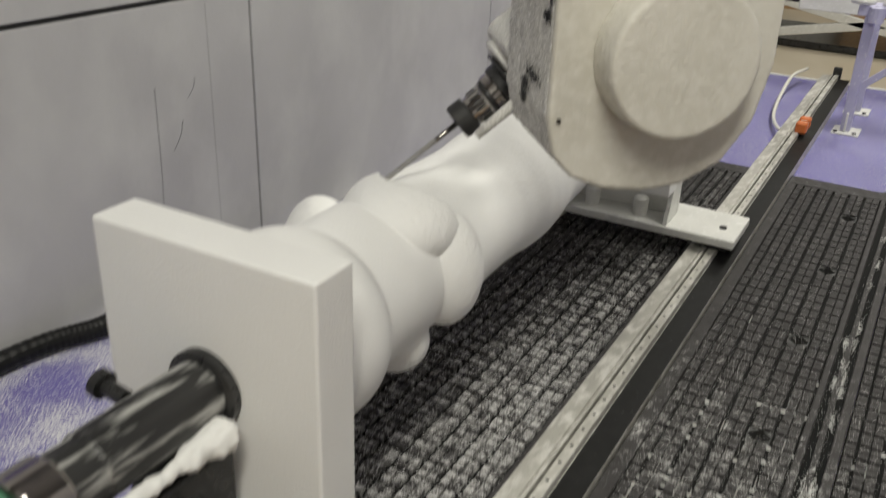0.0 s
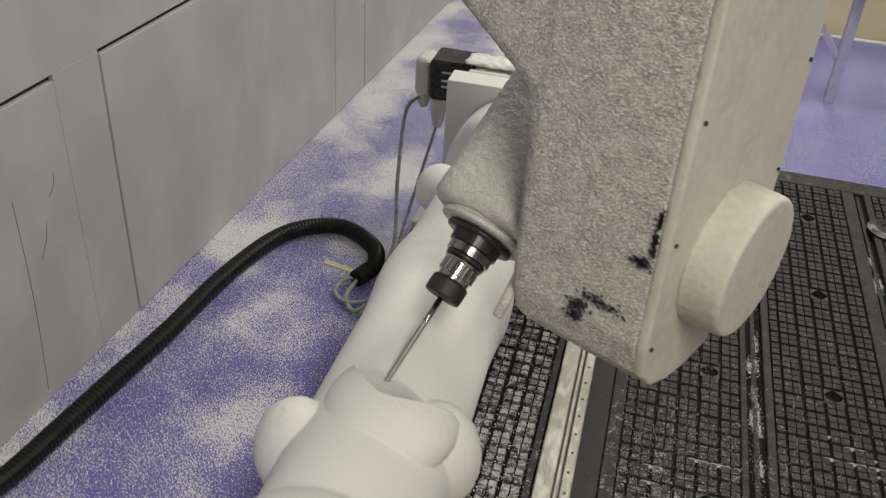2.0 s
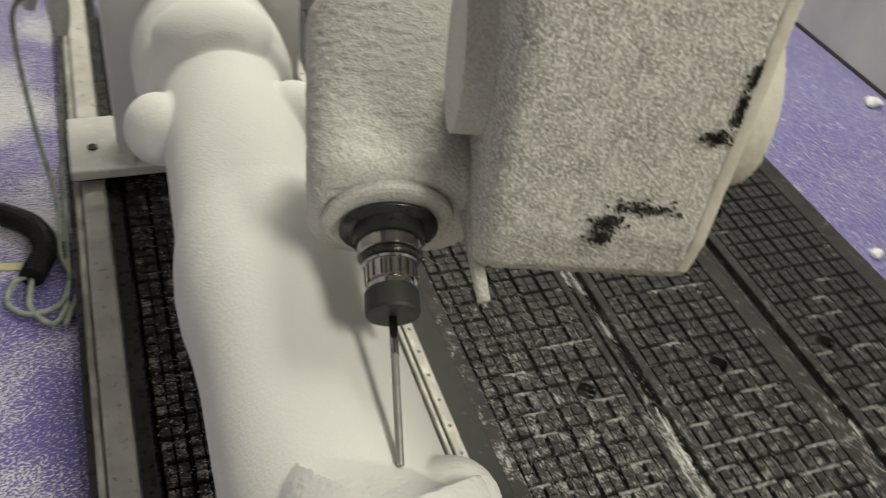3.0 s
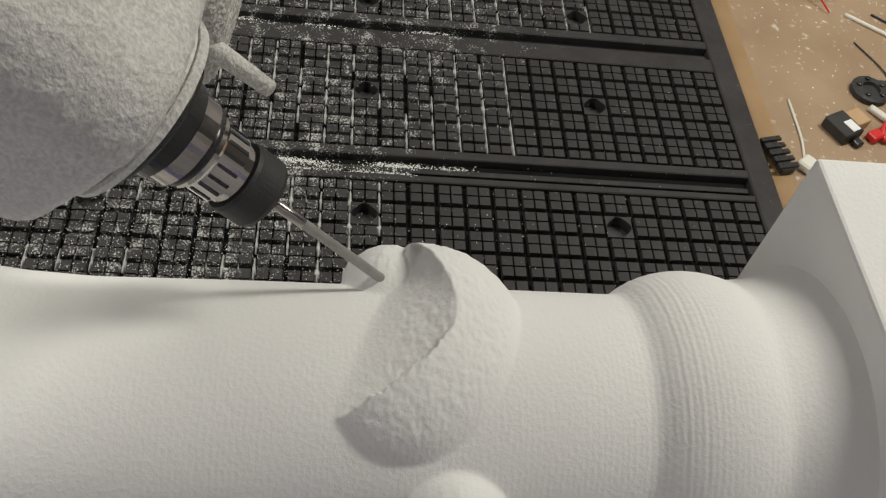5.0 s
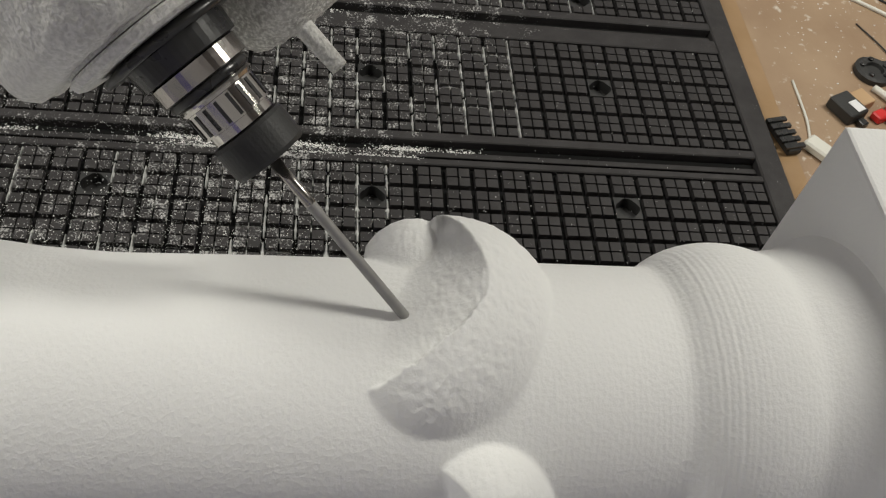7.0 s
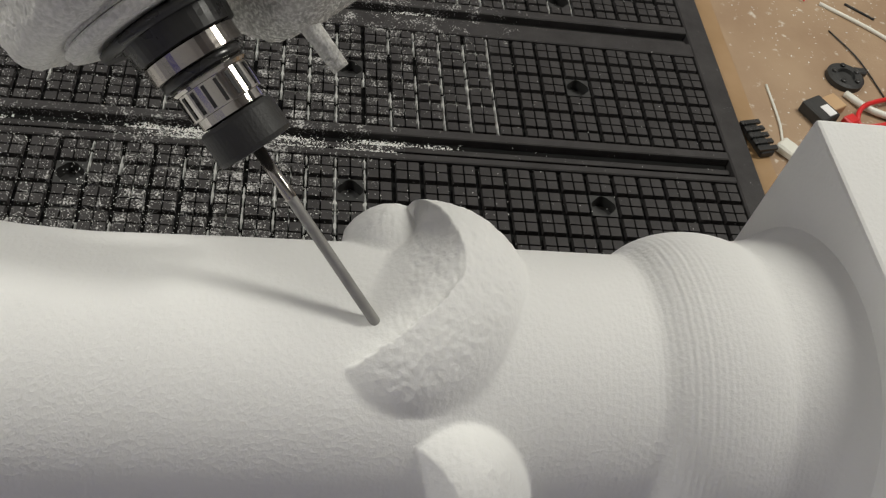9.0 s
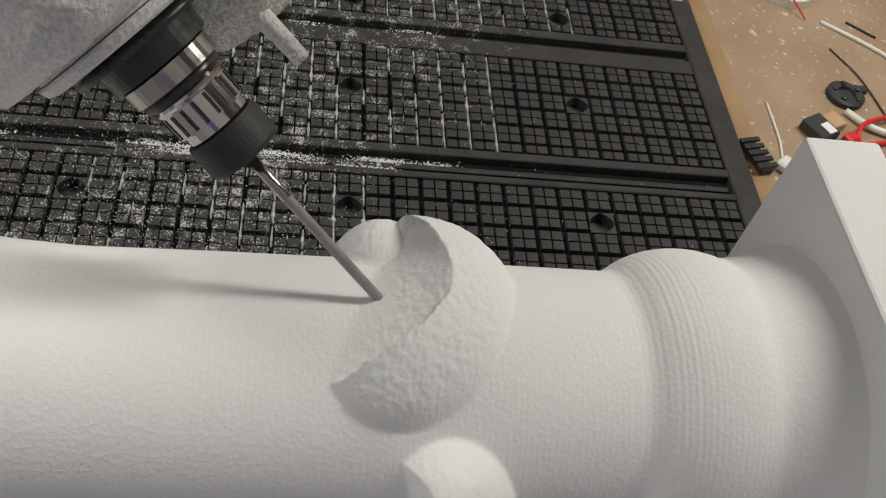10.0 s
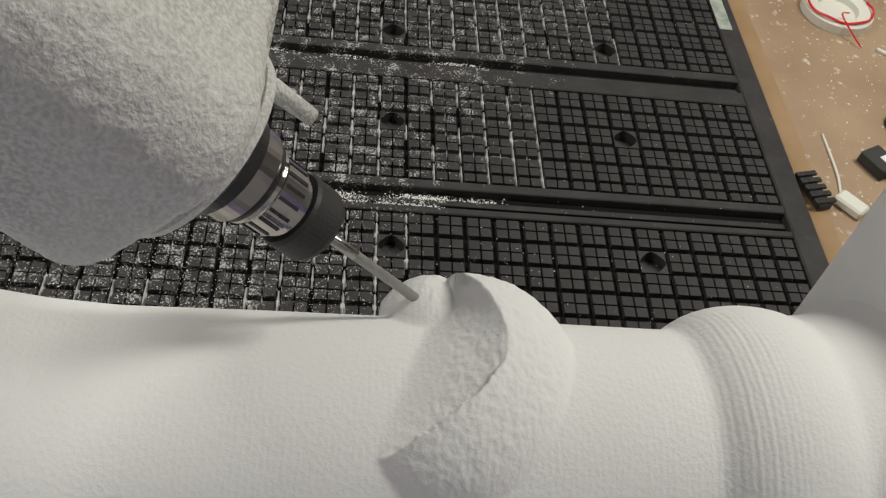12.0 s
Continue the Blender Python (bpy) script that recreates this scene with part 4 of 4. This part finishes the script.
def robot():
    rob = thing("milling_robot", "milling robot arm caked in foam dust holding a thin cutter", "robot arm", TIP)
    m = WAY.to_track_quat("Z", "Y").to_matrix().to_4x4()
    third = WAY.cross(ARM_A).normalized()
    side = third.cross(WAY).normalized()
    frame_m = Matrix((side, third, WAY)).transposed().to_4x4()
    # housing round the spindle; it swings about the cutter tip and carries all that turns with it
    house = prism(rounded(-0.094, 0.112, -0.088, 0.106, 0.062), 0.298, 0.585, frame_m, bevel=0.020, segments=4)
    head = part("spindle_head", house, COWL, rob, "dust-covered rounded spindle housing")
    crumble(head, 0.0035, 0.0045, 0.010)
    part("spindle_nose", lathe([(0.0575, 0.276), (0.0575, 0.281), (0.046, 0.284), (0.045, 0.305)], 48, m), BLACK, head, "black spindle nose", True)
    part("cutter", lathe([(0.0022, 0.0), (0.0040, 0.0012), (0.0044, 0.004), (0.0044, 0.118), (0.0046, 0.120), (0.0046, 0.167)], 16, m), CUTTER, head, "long thin grey milling cutter", True)
    part("cutter_shank", lathe([(0.0047, 0.122), (0.0048, 0.123), (0.0048, 0.1668)], 16, m), STEEL, head, "bright cutter shank", True)
    part("nut_cap", lathe([(0.024, 0.1672), (0.0295, 0.168), (0.031, 0.1715), (0.031, 0.194), (0.0295, 0.1972), (0.02, 0.1975)], 48, m), RUBBER, head, "matt black nut cover")
    nut = lathe([(0.0215, 0.1977), (0.0265, 0.199), (0.0265, 0.206), (0.0295, 0.2065), (0.0295, 0.2275), (0.031, 0.228), (0.0325, 0.2305), (0.031, 0.2335), (0.026, 0.234)], 48, m)
    part("collet_nut", nut, CHROME, head, "polished steel collet nut")
    for k in range(18):
        part("nut_slot", boxed(-0.0014, 0.0014, 0.0287, 0.0302, 0.208, 0.226, m=m @ pose(0, 0, 0, 0, 0, 20 * k)), BLACK, head)
    part("groove_ring", lathe([(0.033, 0.2342), (0.034, 0.235), (0.034, 0.2405), (0.033, 0.241)], 48, m), BLACK, head, "", True)
    part("holder_flange", lathe([(0.035, 0.2412), (0.0375, 0.242), (0.0375, 0.2560), (0.036, 0.2570)], 48, m), STEEL, head, "turned steel holder flange")
    part("nose_ring", lathe([(0.036, 0.2572), (0.041, 0.258), (0.0425, 0.2755)], 48, m), BLACK, head, "black glossy nose ring")
    part("collar", lathe([(0.050, 0.2845), (0.070, 0.2850), (0.075, 0.2870), (0.077, 0.2925), (0.075, 0.2945), (0.062, 0.2950)], 48, m), COWL, head, "dust-covered collar")
    part("gap_ring", lathe([(0.060, 0.2951), (0.0735, 0.2955), (0.0735, 0.3025)], 40, m), COWL, head)
    noz = frame_m @ pose(0.090, -0.004, 0.335, 180, -5, 0)
    part("air_nozzle", lathe([(0.011, -0.03), (0.010, 0.0), (0.0090, 0.10), (0.0075, 0.152)], 14, noz), COWL, head, "dust-caked air nozzle", True)
    # wrist arm: flat-sided box with round foot, side cover and round joint cap
    base = Vector(ARM_M) - Vector(TIP)
    am = Matrix((ARM_A, ARM_F, ARM_U)).transposed().to_4x4()
    am = Matrix.Translation(base) @ am
    # outline in (front, up), pushed out along the joint axis
    swap = Matrix(((0, 0, 1, 0), (1, 0, 0, 0), (0, 1, 0, 0), (0, 0, 0, 1)))
    arm_shell = part("wrist_arm", prism(ARM_OUT, -0.130, 0.097, am @ swap, bevel=0.028, segments=4, ends=(True, False)), GREYDUST, rob, "grey arm shell thick with foam dust")
    crumble(arm_shell, 0.0042, 0.0055, 0.005)
    # the shell widens above into the next joint
    lean = Matrix(((1, 0, 0, 0), (0, 0, 1, 0), (0, 1, 0, 0), (0, 0, 0, 1)))
    flare = [(-0.05, 0.22), (-0.128, 0.24), (-0.142, 0.33), (-0.21, 0.375), (-0.33, 0.45), (-0.39, 0.56), (-0.39, 1.5), (-0.05, 1.5)]
    shoulder = part("arm_shoulder", prism(flare, -0.30, -0.002, am @ lean, bevel=0.025, segments=3), GREYDUST, rob, "widening grey shell thick with foam dust")
    crumble(shoulder, 0.0048, 0.0055, 0.005)
    cover = part("side_cover", prism(ARM_OUT, 0.0955, 0.1125, am @ swap, bevel=0.004), CREAM, rob, "cream side cover with small screws")
    crumble(cover, 0.0035, 0.0022, 0.006)
    cap = part("joint_cap", lathe([(0.110, 0.1120), (0.108, 0.118), (0.106, 0.165), (0.103, 0.1715), (0.098, 0.1725)], 56, am @ pose(0, JOINT[0], JOINT[1]) @ Matrix(((0, 0, 1, 0), (0, 1, 0, 0), (-1, 0, 0, 0), (0, 0, 0, 1)))), CREAM, rob, "round cream joint cap")
    crumble(cap, 0.003, 0.0022, 0.006)
    for f, u in ((-0.014, 0.03), (-0.014, 0.20), (-0.014, 0.37), (-0.014, 0.54), (-0.31, 0.20), (-0.31, 0.37), (-0.31, 0.54)):
        part("screw", lathe([(0.0032, 0), (0.0032, 0.003), (0.002, 0.0032)], 10, am @ pose(0.1125, f, u) @ Matrix(((0, 0, 1, 0), (0, 1, 0, 0), (-1, 0, 0, 0), (0, 0, 0, 1)))), BLACK, rob)
    part("wrist_flange", lathe([(0.085, 0.0), (0.085, 0.05)], 40, am @ pose(-0.162, -0.150, 0.15, 0, 90, 0)), COWL, rob, "dusted wrist joint")
    # bare patches where the dust has fallen off
    bm = bmesh.new()
    for a, u, w, h in ((0.030, 0.075, 0.060, 0.010), (0.00, 0.055, 0.030, 0.012), (-0.005, 0.035, 0.02, 0.012), (0.080, 0.165, 0.022, 0.008), (0.092, 0.20, 0.008, 0.022), (0.095, 0.235, 0.006, 0.012)):
        for k in range(110):
            x, z, s = a + random.gauss(0, w * 0.30), u + random.gauss(0, h * 0.45), random.uniform(0.0005, 0.0019)
            lathe([(s, 0), (s * 0.7, 0.0005)], 6, am @ pose(min(x, 0.095), 0.0028, z, -90, random.uniform(0, 90), 0) @ Matrix.Diagonal((1.8, 1, 1, 1)), bm)
    patch = part("bare_patch", bm, BLOT, rob, "bare black spots where dust fell off")
    patch["kind"] = "stuff"
    return rob, head


def rounded(x0, x1, y0, y1, r, n=8):
    pts = []
    for cx, cy, a0 in ((x1 - r, y1 - r, 0), (x0 + r, y1 - r, 90), (x0 + r, y0 + r, 180), (x1 - r, y0 + r, 270)):
        for k in range(n + 1):
            a = radians(a0 + 90 * k / n)
            pts.append((cx + r * math.cos(a), cy + r * math.sin(a)))
    return pts


ARM_A = Vector((0.925, -0.358, 0.0)).normalized()
ARM_F = Vector((-0.358, -0.925, 0.0)).normalized()
ARM_U = Vector((0, 0, 1))
ARM_M = (TIP[0] + 0.248, TIP[1] + 0.079, TIP[2] + 0.159)
JOINT = (-0.164, 0.121)
ARM_OUT = [(0.0, 1.5), (0.0, 0.030), (-0.012, -0.022), (-0.040, -0.054), (-0.090, -0.074), (-0.150, -0.080), (-0.210, -0.072), (-0.268, -0.040), (-0.308, 0.020), (-0.326, 0.10), (-0.326, 1.5)]


# ---- foam dust ----
def scatter(name, label, spots, size, flat=0.35):
    """Loose foam flakes, each a small bent chip."""
    verts, faces = [], []
    for x, y, z in spots:
        s = size * random.uniform(0.4, 1.3)
        a = random.uniform(0, 6.28)
        c, d = math.cos(a) * s, math.sin(a) * s
        e = random.uniform(0.3, 0.9)
        k = len(verts)
        h = s * flat * random.uniform(0.5, 1.5)
        verts += [(x - c, y - d, z), (x + d * e, y - c * e, z), (x + c, y + d, z), (x - d * e, y + c * e, z), (x + 0.2 * c, y, z + h)]
        faces += [(k, k + 1, k + 4), (k + 1, k + 2, k + 4), (k + 2, k + 3, k + 4), (k + 3, k, k + 4)]
    me = bpy.data.meshes.new(name)
    me.from_pydata(verts, [], faces)
    me.materials.append(FLAKE)
    return tagged(new(name, me), label, "foam dust", kind="stuff")


def dust():
    rnd = random.Random(4)
    spots = []
    # the table: thick near the rail and beyond the cutter, clean towards the headstock
    while len(spots) < 13000:
        x, y = rnd.uniform(-0.23, 0.85), rnd.uniform(-0.25, 2.5)
        thick = 1 / (1 + math.exp(-(y - 0.62 - 0.4 * x) * 9)) * math.exp(-max(x, -0.1) * 3.2) * math.exp(-max(y - 0.95, 0) * 2.2)
        thick *= 0.55 + 0.9 * max(0, noise.noise(Vector((x * 7, y * 7, 0))) + 0.3)
        if rnd.random() < thick + 0.014:
            spots.append((x, y, 0.0005 if rnd.random() < 0.88 else -0.0101))
    scatter("foam_chips", "fine white foam chips strewn over the grid table", spots, 0.0011)
    spots = []
    while len(spots) < 7000:
        x, y = rnd.uniform(-0.79, -0.37), rnd.uniform(-0.25, 2.5)
        thick = 0.16 + 0.5 * max(0, noise.noise(Vector((x * 6, y * 4, 3)))) + 0.8 * math.exp(-((x + 0.42) / 0.06) ** 2 - ((y - 0.75) / 0.4) ** 2)
        if rnd.random() < thick:
            spots.append((x, y, 0.0005 if rnd.random() < 0.85 else -0.0101))
    scatter("foam_chips", "white foam chips on the narrow grid table", spots, 0.0018)
    # violet bed along the side wall
    spots = []
    while len(spots) < 42000:
        x, y = rnd.uniform(-1.54, -0.91), rnd.uniform(-0.6, 3.6)
        wall_x = -1.56 + 0.055 * y
        near = math.exp(-(x - wall_x) * 9)
        drift = max(0, noise.noise(Vector((x * 3.2, y * 2.0, 8))) + 0.05) * 2.0
        beyond = 1 / (1 + math.exp(-(y - 1.62) * 14))
        if rnd.random() < 0.13 + near * 0.35 + drift * 0.35 + beyond * 0.4:
            spots.append((x, y, BED + 0.0005))
    scatter("foam_chips", "white foam dust drifted over the violet bed", spots, 0.0016)
    spots = [(rnd.uniform(0.86, 1.48), rnd.uniform(-0.3, 3.0), BED + 0.0005) for _ in range(2500)]
    scatter("foam_chips", "sparse foam dust on the violet bed", spots, 0.0035)
    spots = [(rnd.uniform(0.0, 1.2), rnd.uniform(-1.3, -0.43), BED + 0.0050) for _ in range(1100)]
    scatter("foam_chips", "fine white swarf on the hardboard", spots, 0.0022)

    # drifts in the two wide slots
    spots = []
    for k in range(60):
        y = rnd.uniform(0.28, 0.80) if k < 44 else rnd.uniform(0.8, 2.3)
        x = (0.112 if k % 4 else 0.488) + rnd.uniform(-0.012, 0.012)
        for j in range(130):
            spots.append((x + rnd.gauss(0, 0.004), y + rnd.gauss(0, 0.020), -0.0150 + abs(rnd.gauss(0, 0.002))))
    scatter("foam_chips", "white foam dust drifted into the table slots", spots, 0.0018)

    # packed dust lying in the wide grooves as short ridges
    verts, faces = [], []

    def ridge(x0, y0, x1, y1, w, z=-0.0104, h=0.0085):
        if any(abs((x0 + x1) / 2 - hx) < 0.026 and abs((y0 + y1) / 2 - (0.45 * round(y0 / 0.45))) < 0.024 for _, _, hx in PANELS):
            return
        n = max(4, int(math.hypot(x1 - x0, y1 - y0) / 0.004))
        ux, uy = (y1 - y0), -(x1 - x0)
        q = math.hypot(ux, uy)
        ux, uy = ux / q, uy / q
        prev = None
        for i in range(n + 1):
            t = i / n
            ww = w * (0.70 + 0.40 * rnd.random()) * (0.5 if i in (0, n) else 1)
            hh = h * (0.7 + 0.3 * rnd.random()) * (0.6 if i in (0, n) else 1)
            x, y = x0 + (x1 - x0) * t, y0 + (y1 - y0) * t
            k = len(verts)
            verts.extend([(x - ux * ww, y - uy * ww, z), (x, y, z + hh), (x + ux * ww, y + uy * ww, z)])
            if prev is not None:
                faces.extend([(prev, k, k + 1, prev + 1), (prev + 1, k + 1, k + 2, prev + 2)])
            prev = k

    for (x0, x1, _), low, high in zip(PANELS, (0.40, 0.17, -0.05), (1.5, 1.3, 1.3)):
        rows = int((x1 - x0) / PITCH + 0.5)
        j = 0
        while GRID_Y0 + PITCH * j < high:
            y = GRID_Y0 + PITCH * j
            j += 1
            if y < low:
                continue
            clean = math.exp(-max(y - 0.55, 0) * 4)
            patch = 0.5 + 1.1 * noise.noise(Vector((x0 * 9, y * 8, 5)))
            for i in range(rows):
                x = x0 + PITCH * i + (0.025 if rows * PITCH > x1 - x0 + 0.01 else 0)
                if rnd.random() < 0.95 * clean * (0.75 + 0.4 * patch):
                    ridge(x - 0.02, y, min(x + 0.02 + 0.01 * rnd.random(), x1), y, 0.0040 * rnd.uniform(0.6, 1.0))
                if i and rnd.random() < (0.80 if y < low + 0.30 else 0.5) * clean * (0.55 + 0.6 * patch):
                    ridge(x - 0.025, y + 0.003, x - 0.025, y + PITCH - 0.003, 0.0034 * rnd.uniform(0.5, 1.0))
                for off, odds in ((0.0, 0.30), (0.025, 0.30)):
                    if rnd.random() < odds * clean:
                        if off:
                            ridge(x - 0.02, y + 0.025, x + 0.02, y + 0.025, 0.0011)
                        else:
                            ridge(x, y + 0.005, x, y + 0.045, 0.0011)
    me = bpy.data.meshes.new("dust_ridges")
    me.from_pydata(verts, [], faces)
    me.materials.append(FLAKE)
    tagged(new("dust_ridges", me), "white foam dust packed in the table grooves", "foam dust", kind="stuff")


structure()
ceiling_lights()
rails()
foam_sculpture()
headstock()
tailstock()
cables()
stand()
bed_bits()
board_bits()
background()
ROBOT, HEAD = robot()
dust()
grid_table()

# cutter tip and the way its axis points, time by time
TIPS = [
    (0.0, -0.645, 0.468, 0.547, 0.60, 0.50, 0.63), (1.0, -0.638, 0.465, 0.548, 0.59, 0.50, 0.63), (1.5, -0.619, 0.458, 0.551, 0.48, 0.60, 0.64), (2.0, -0.603, 0.452, 0.551, 0.34, 0.70, 0.62),
    (2.5, -0.584, 0.459, 0.549, 0.25, 0.80, 0.54), (2.8, -0.572, 0.464, 0.548, 0.21, 0.89, 0.40), (3.0, -0.563, 0.467, 0.547, 0.20, 0.92, 0.34), (3.3, -0.555, 0.461, 0.544, 0.13, 0.83, 0.54), (3.5, -0.548, 0.454, 0.542, 0.07, 0.71, 0.69),
    (3.7, -0.541, 0.457, 0.535, 0.10, 0.75, 0.65), (4.5, -0.515, 0.447, 0.508, 0.00, 0.70, 0.71), (5.3, -0.526, 0.450, 0.520, 0.07, 0.72, 0.69), (5.5, -0.538, 0.454, 0.529, 0.10, 0.71, 0.70),
    (6.0, -0.559, 0.461, 0.540, 0.21, 0.71, 0.67), (6.5, -0.583, 0.465, 0.548, 0.31, 0.69, 0.65), (7.0, -0.601, 0.471, 0.551, 0.45, 0.66, 0.60), (8.0, -0.632, 0.477, 0.549, 0.57, 0.59, 0.58),
    (9.0, -0.626, 0.477, 0.550, 0.55, 0.60, 0.58), (9.5, -0.607, 0.470, 0.551, 0.46, 0.66, 0.59), (10.0, -0.588, 0.461, 0.549, 0.33, 0.69, 0.65), (10.5, -0.560, 0.459, 0.540, 0.22, 0.71, 0.67),
    (11.0, -0.542, 0.450, 0.531, 0.11, 0.72, 0.69), (11.5, -0.525, 0.450, 0.520, 0.01, 0.70, 0.72), (12.0, -0.502, 0.443, 0.498, -0.04, 0.69, 0.72),
]


# place and turn of the wrist arm, time by time
ARMS = [(0.0, -0.632, 0.490, 0.560, -27.8), (1.0, -0.640, 0.503, 0.550, -27.4), (1.5, -0.616, 0.484, 0.550, -17.5), (2.0, -0.585, 0.440, 0.540, -6.1), (2.4, -0.563, 0.440, 0.530, 0.0),
        (2.7, -0.564, 0.465, 0.532, 2.9), (3.0, -0.567, 0.466, 0.540, 5.1), (3.5, -0.570, 0.438, 0.570, 9.8), (3.7, -0.567, 0.438, 0.565, 11.0), (4.5, -0.515, 0.447, 0.520, 16.5), (5.3, -0.526, 0.450, 0.520, 12.5),
        (6.0, -0.559, 0.461, 0.540, 3.0), (6.5, -0.583, 0.465, 0.548, -5.0), (7.0, -0.601, 0.471, 0.551, -12.0), (8.0, -0.632, 0.477, 0.549, -23.0), (9.0, -0.626, 0.477, 0.550, -21.0), (9.5, -0.607, 0.470, 0.551, -14.0),
        (10.0, -0.588, 0.461, 0.549, -6.0), (10.5, -0.560, 0.459, 0.540, 2.5), (11.0, -0.542, 0.450, 0.531, 10.0), (11.5, -0.525, 0.450, 0.520, 16.0), (12.0, -0.502, 0.443, 0.498, 20.0)]


def head_frame(way, side):
    third = way.cross(side).normalized()
    return Matrix((third.cross(way).normalized(), third, way)).transposed()


def motions():
    arm = [(t, pose(x, y, z, 0, 0, turn)) for t, x, y, z, turn in ARMS]
    walk(ROBOT, arm)
    times = [r[0] for r in ARMS]
    rows = []
    for t, x, y, z, a, b, c in TIPS:
        turn = float(np.interp(t, times, [r[4] for r in ARMS]))
        at = [float(np.interp(t, times, [r[k] for r in ARMS])) for k in (1, 2, 3)]
        spin = pose(0, 0, 0, 0, 0, turn).to_3x3()
        way = Vector((a, b, c)).normalized()
        swing = head_frame(way, spin @ ARM_A) @ head_frame(WAY, ARM_A).transposed()
        rows.append((t, pose(*at, 0, 0, turn).inverted() @ Matrix.Translation((x, y, z)) @ swing.to_4x4()))
    walk(HEAD, rows)


motions()
